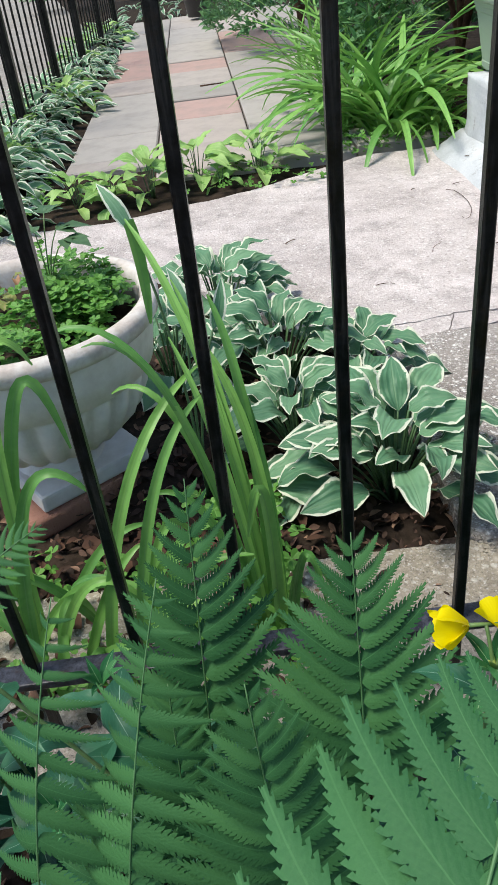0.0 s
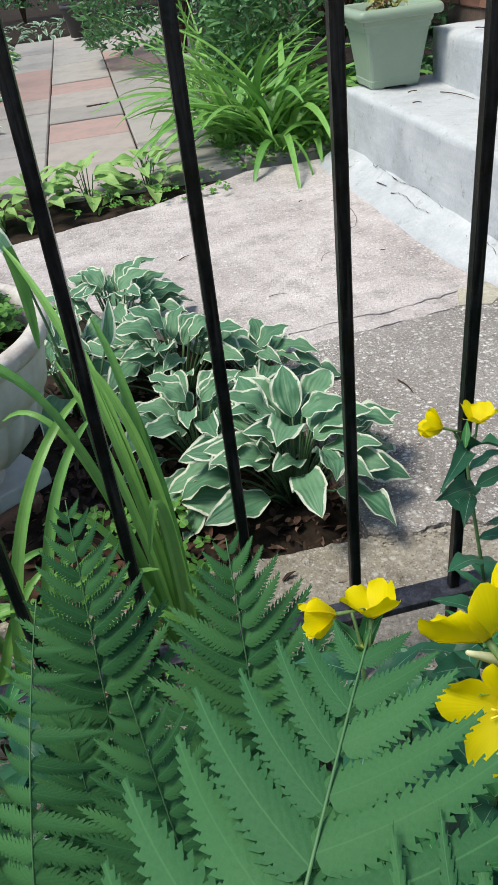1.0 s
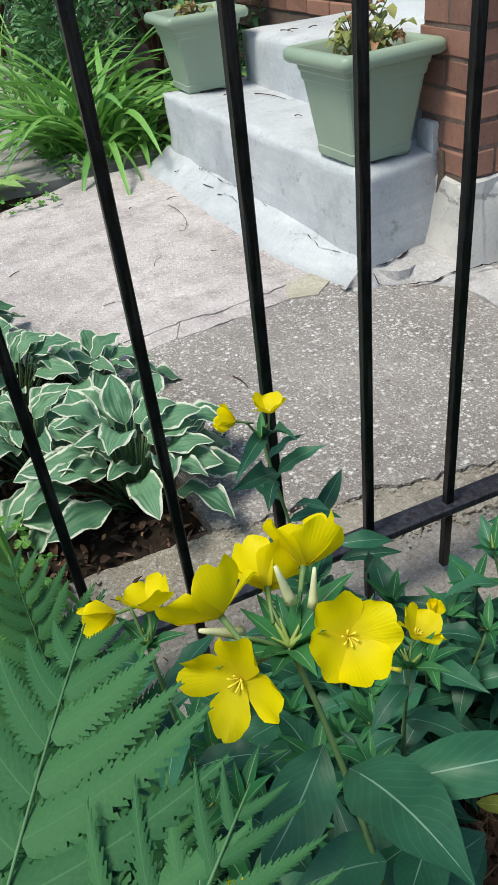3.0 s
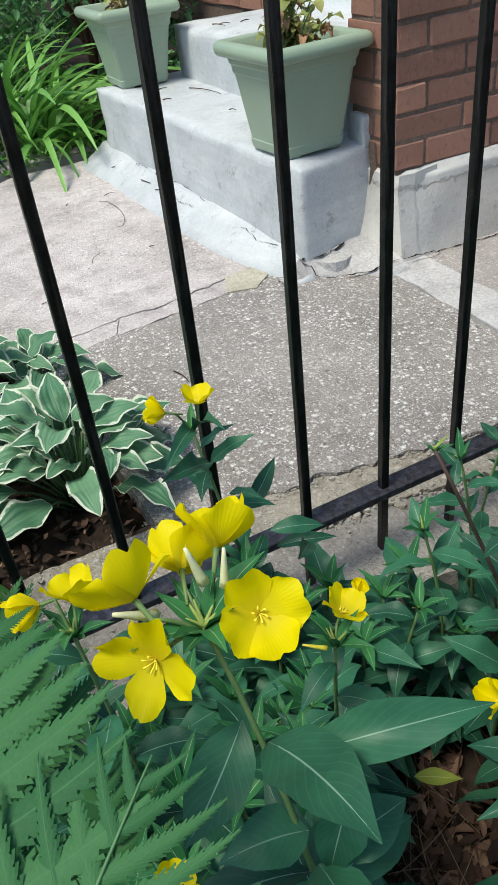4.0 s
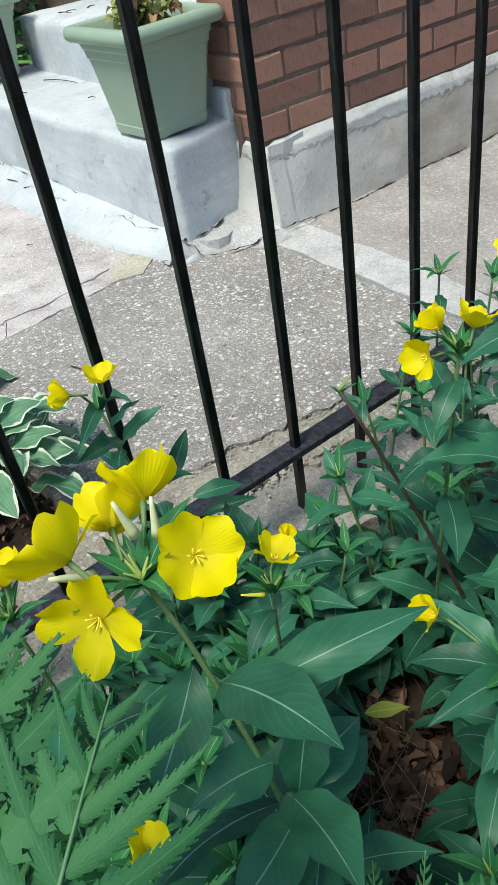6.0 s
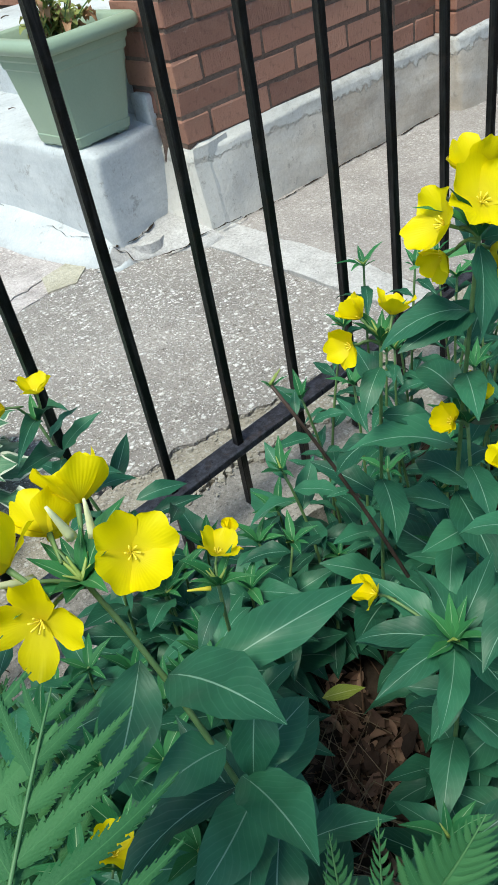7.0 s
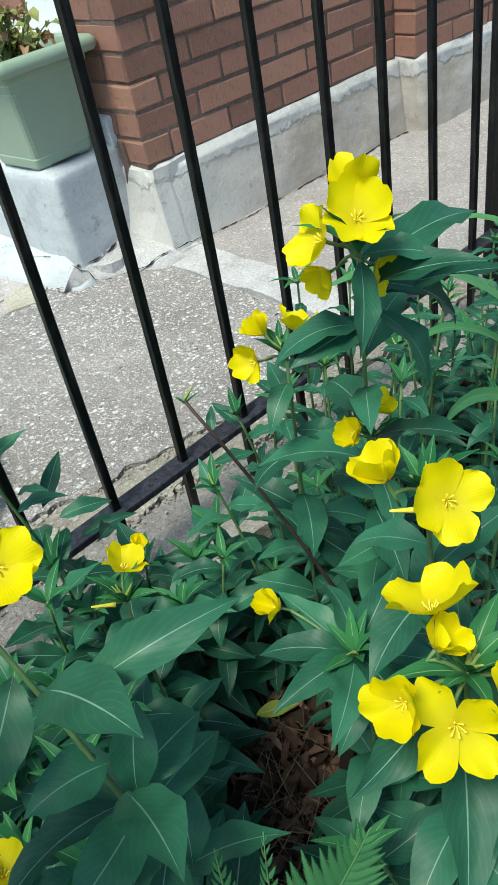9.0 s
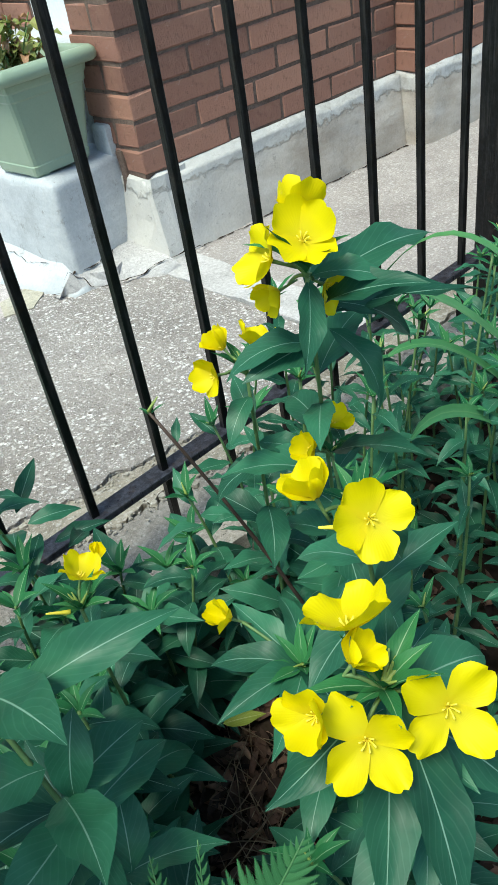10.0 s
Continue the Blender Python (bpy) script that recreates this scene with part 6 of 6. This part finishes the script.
PALEGREEN = blade("leaf", 0.098, 0.046, lance, 6, 4, 0.1, 0.5, 0.2, 0.1, 2, 0, 3, 0, M_HOSTASTEM)
urn_plants()


def weeds_at(r):
    if r.random() < 0.5:
        x, y = r.uniform(0.55, 1.12), r.uniform(2.52, 3.1)
    else:
        x, y = r.uniform(-0.5, 0.10), r.uniform(0.02, 0.42)
        if r.random() < 0.4:
            x, y = r.uniform(-0.6, 0.5), r.uniform(2.2, 2.6)
    if abs(x + 0.335) < 0.2 and y > 0.3:
        x -= 0.45
    return pose(x, y, r.uniform(0.0, 0.06), r.uniform(-30, 45), r.uniform(-30, 30), r.uniform(0, 360))


clovers("ground_cover", "small green ground cover leaves", "ground cover", 1000, weeds_at, 8, 0.015)


def shrub(x, y, rx, ry, h, count, seed, label):
    """An evergreen shrub: limbs and a crown of needle sprays with gaps."""
    t = thing("shrub", (x, y, -0.02), label, "shrub")
    r = random.Random(seed)
    verts, faces, uvs = [], [], []
    for k in range(9):
        a = r.uniform(0, 6.28)
        e = (x + 0.7 * rx * math.cos(a), y + 0.7 * ry * math.sin(a), h * r.uniform(0.5, 0.95))
        part("limb", tube("limb", bent((x, y, -0.02), (x, y, h * 0.4), e, 6), 0.02, 0.006, 5, M_BARK), None, t)
    for _ in range(count):
        a, u, q = r.uniform(0, 6.283), r.uniform(-0.15, 1), r.uniform(0.6, 1.0) ** 0.5
        ring = math.sqrt(max(0, 1 - max(0, u) ** 2.2))
        c = Vector((x + rx * q * ring * math.cos(a), y + ry * q * ring * math.sin(a), h * (0.12 + 0.86 * max(0, u)) * (0.75 + 0.25 * q)))
        lump = noise.noise(c * 3.2)
        if lump < -0.22:
            continue
        c += Vector((math.cos(a), math.sin(a), 0.6)) * 0.12 * lump
        m = pose(*c, r.uniform(-40, 70), r.uniform(-40, 40), math.degrees(a) - 90 + r.uniform(-60, 60))
        L = r.uniform(0.045, 0.09)
        W = L * 0.33
        b = len(verts)
        for v, s in ((0, 0), (0.3, -0.5), (0.3, 0.5), (0.65, -0.45), (0.65, 0.45), (1, 0), (0.5, 0)):
            verts.append(tuple(m @ Vector((s * W, v * L, 0.004 * (abs(s) > 0)))))
            uvs.append((0.5 + s, v))
        faces += [(b, b + 6, b + 1), (b, b + 2, b + 6), (b + 1, b + 6, b + 3), (b + 6, b + 2, b + 4), (b + 3, b + 6, b + 5), (b + 6, b + 4, b + 5)]
    part("crown", mesh_of("crown", verts, faces, uvs, False, M_YEW), None, t)


shrub(1.45, 3.9, 0.75, 0.75, 1.3, 9000, 1, "dark green clipped evergreen shrub")
shrub(0.85, 6.0, 0.75, 0.9, 1.4, 7000, 2, "dark green evergreen shrub")
shrub(2.3, 5.0, 1.0, 0.9, 1.8, 6000, 3, "tall dark evergreen shrub")
shrub(-0.6, 11.2, 1.6, 0.7, 1.5, 6000, 4, "dark evergreen hedge at the path's end")
shrub(1.6, 10.6, 1.4, 0.9, 1.7, 6000, 5, "dark evergreen hedge at the path's end")


# ---- neighbouring fence, far pot and small objects ----
def side_fence():
    t = thing("iron_fence", (-0.85, 5, 0), "black iron side fence along the hosta border", "fence")

    def at(y):
        return -0.892 + 0.05 * (y - 3.564)
    bar = box_bm(-0.005, -0.005, 0, 0.005, 0.005, 1.1, 0.001, 1)
    me = bpy.data.meshes.new("bar")
    bar.to_mesh(me)
    bar.free()
    me.materials.append(M_IRON)
    for k in range(40):
        y = 2.45 + 0.128 * k
        part("bar", me, None, t, Matrix.Translation((at(y), y, 0.02)))
    for z in (0.10, 0.95):
        part("rail", tube("rail", [(at(2.4), 2.4, z), (at(7.6), 7.6, z)], 0.016, 0.016, 4, M_IRON), None, t)
    for y in (2.58, 3.564, 4.55, 5.54, 6.52, 7.5):
        part("post", box_bm(-0.024, -0.024, -0.02, 0.024, 0.024, 1.25, 0.003, 1), M_IRON, t, Matrix.Translation((at(y), y, 0)))


side_fence()
part_out = part("pavement", slab_mesh("pavement", [(-0.98, 1.5), (-0.94, 3.6), (-0.88, 6.0), (-1.2, 9.0), (-2.6, 16.0), (-9.0, 16.0), (-9.0, 1.5)], 0.0, -0.08, M_KERB), None, None)
tagged(part_out, "pale concrete pavement beyond the side fence", "pavement", kind="structure")
far_pot = thing("flowerpot", (0.10, 8.05, 0.0), "black plastic flowerpot at the end of the path", "flowerpot")
part("body", turned("body", [(0.0, 0.0), (0.12, 0.0), (0.165, 0.24), (0.178, 0.245), (0.178, 0.28), (0.16, 0.28), (0.15, 0.2), (0.0, 0.2)], 28, M_BLACKPOT), None, far_pot, Matrix.Translation((0.10, 8.05, 0.04)))
bm = bmesh.new()
bmesh.ops.create_icosphere(bm, subdivisions=2, radius=0.022)
for v in bm.verts:
    v.co += v.co.normalized() * 0.004 * noise.noise(v.co * 60)
    v.co.z *= 0.7
tagged(part("pebble", bm, M_PEBBLE, None, Matrix.Translation((0.285, 2.52, 0.0))), "pale round pebble by the patio edge", "pebble")


def twig(pts, r, label="thin brown twig lying on the concrete"):
    tagged(part("twig", tube("twig", pts, r, r * 0.5, 5, M_BARK), None, None), label, "twig", "twigs on the patio")


twig([(0.808, 1.94, 0.004), (0.828, 1.915, 0.006), (0.837, 1.87, 0.005), (0.837, 1.80, 0.007), (0.830, 1.735, 0.005), (0.815, 1.685, 0.006), (0.797, 1.648, 0.005), (0.784, 1.637, 0.006), (0.778, 1.650, 0.005), (0.780, 1.668, 0.004)], 0.0011)
twig(bent((0.222, 1.619, 0.004), (0.240, 1.640, 0.006), (0.256, 1.647, 0.004), 4), 0.002)
twig(bent((0.58, 0.70, 0.003), (0.592, 0.67, 0.006), (0.59, 0.64, 0.003), 4), 0.0018)
twig(bent((0.42, 1.24, 0.003), (0.45, 1.25, 0.005), (0.47, 1.235, 0.003), 4), 0.0012)
twig(bent((0.62, 1.42, 0.003), (0.63, 1.46, 0.005), (0.66, 1.475, 0.003), 4), 0.0010)
twig(bent((0.95, 1.52, 0.003), (0.94, 1.56, 0.005), (0.95, 1.60, 0.003), 4), 0.0012)
twig(bent((1.24, 2.03, 0.284), (1.27, 1.95, 0.290), (1.28, 1.85, 0.284), 6), 0.002, "thin brown twig lying on the step")
for a, b, z, k in (((1.149, 2.101), (1.185, 2.108), 0.283, 0.0022), ((1.100, 1.935), (1.128, 1.922), 0.283, 0.0024), ((1.20, 1.62), (1.215, 1.60), 0.283, 0.002), ((1.381, 2.08), (1.392, 2.00), 0.460, 0.0022), ((1.40, 2.06), (1.43, 2.03), 0.460, 0.0018), ((1.464, 2.021), (1.502, 2.035), 0.460, 0.0022), ((0.843, 1.983), (0.885, 1.992), 0.004, 0.0016), ((0.80, 1.42), (0.815, 1.41), 0.003, 0.0018), ((0.70, 1.98), (0.715, 1.99), 0.003, 0.002)):
    twig(bent((*a, z + 0.001), ((a[0] + b[0]) / 2, (a[1] + b[1]) / 2, z + 0.006), (*b, z + 0.001), 4), k, "short dry brown twig lying on the concrete")
for a, b in (((0.972, 1.93), (0.982, 1.861)), ((0.975, 1.80), (0.984, 1.775)), ((0.950, 2.195), (0.960, 2.18))):
    twig([(*a, apron_height(*a) + 0.003), (*b, apron_height(*b) + 0.003)], 0.002, "short dry brown twig lying on the concrete")
twig(bent((0.02, 4.2, 0.042), (0.1, 4.16, 0.05), (0.2, 4.22, 0.042), 5), 0.005, "thin brown twig lying on a slab")
for k in range(30):
    r2 = random.Random(500 + k)
    x, y, a = r2.uniform(0.3, 0.62), r2.uniform(-0.5, -0.25), r2.uniform(0, 3.14)
    twig(bent((x, y, G + 0.012), (x + 0.05 * math.cos(a), y + 0.05 * math.sin(a), G + 0.03), (x + 0.12 * math.cos(a), y + 0.12 * math.sin(a), G + 0.012), 4), 0.0016, "thin dry twig on the bed")

# ---- bricks ----
brick_face(WALL_X, 2.35, WALL_Y, 11, True)
brick_face(2.36, 3.4, WALL_Y - 0.075, 11, False)
brick_side(2.18, 3.9, 1.85, 9, 0.40)
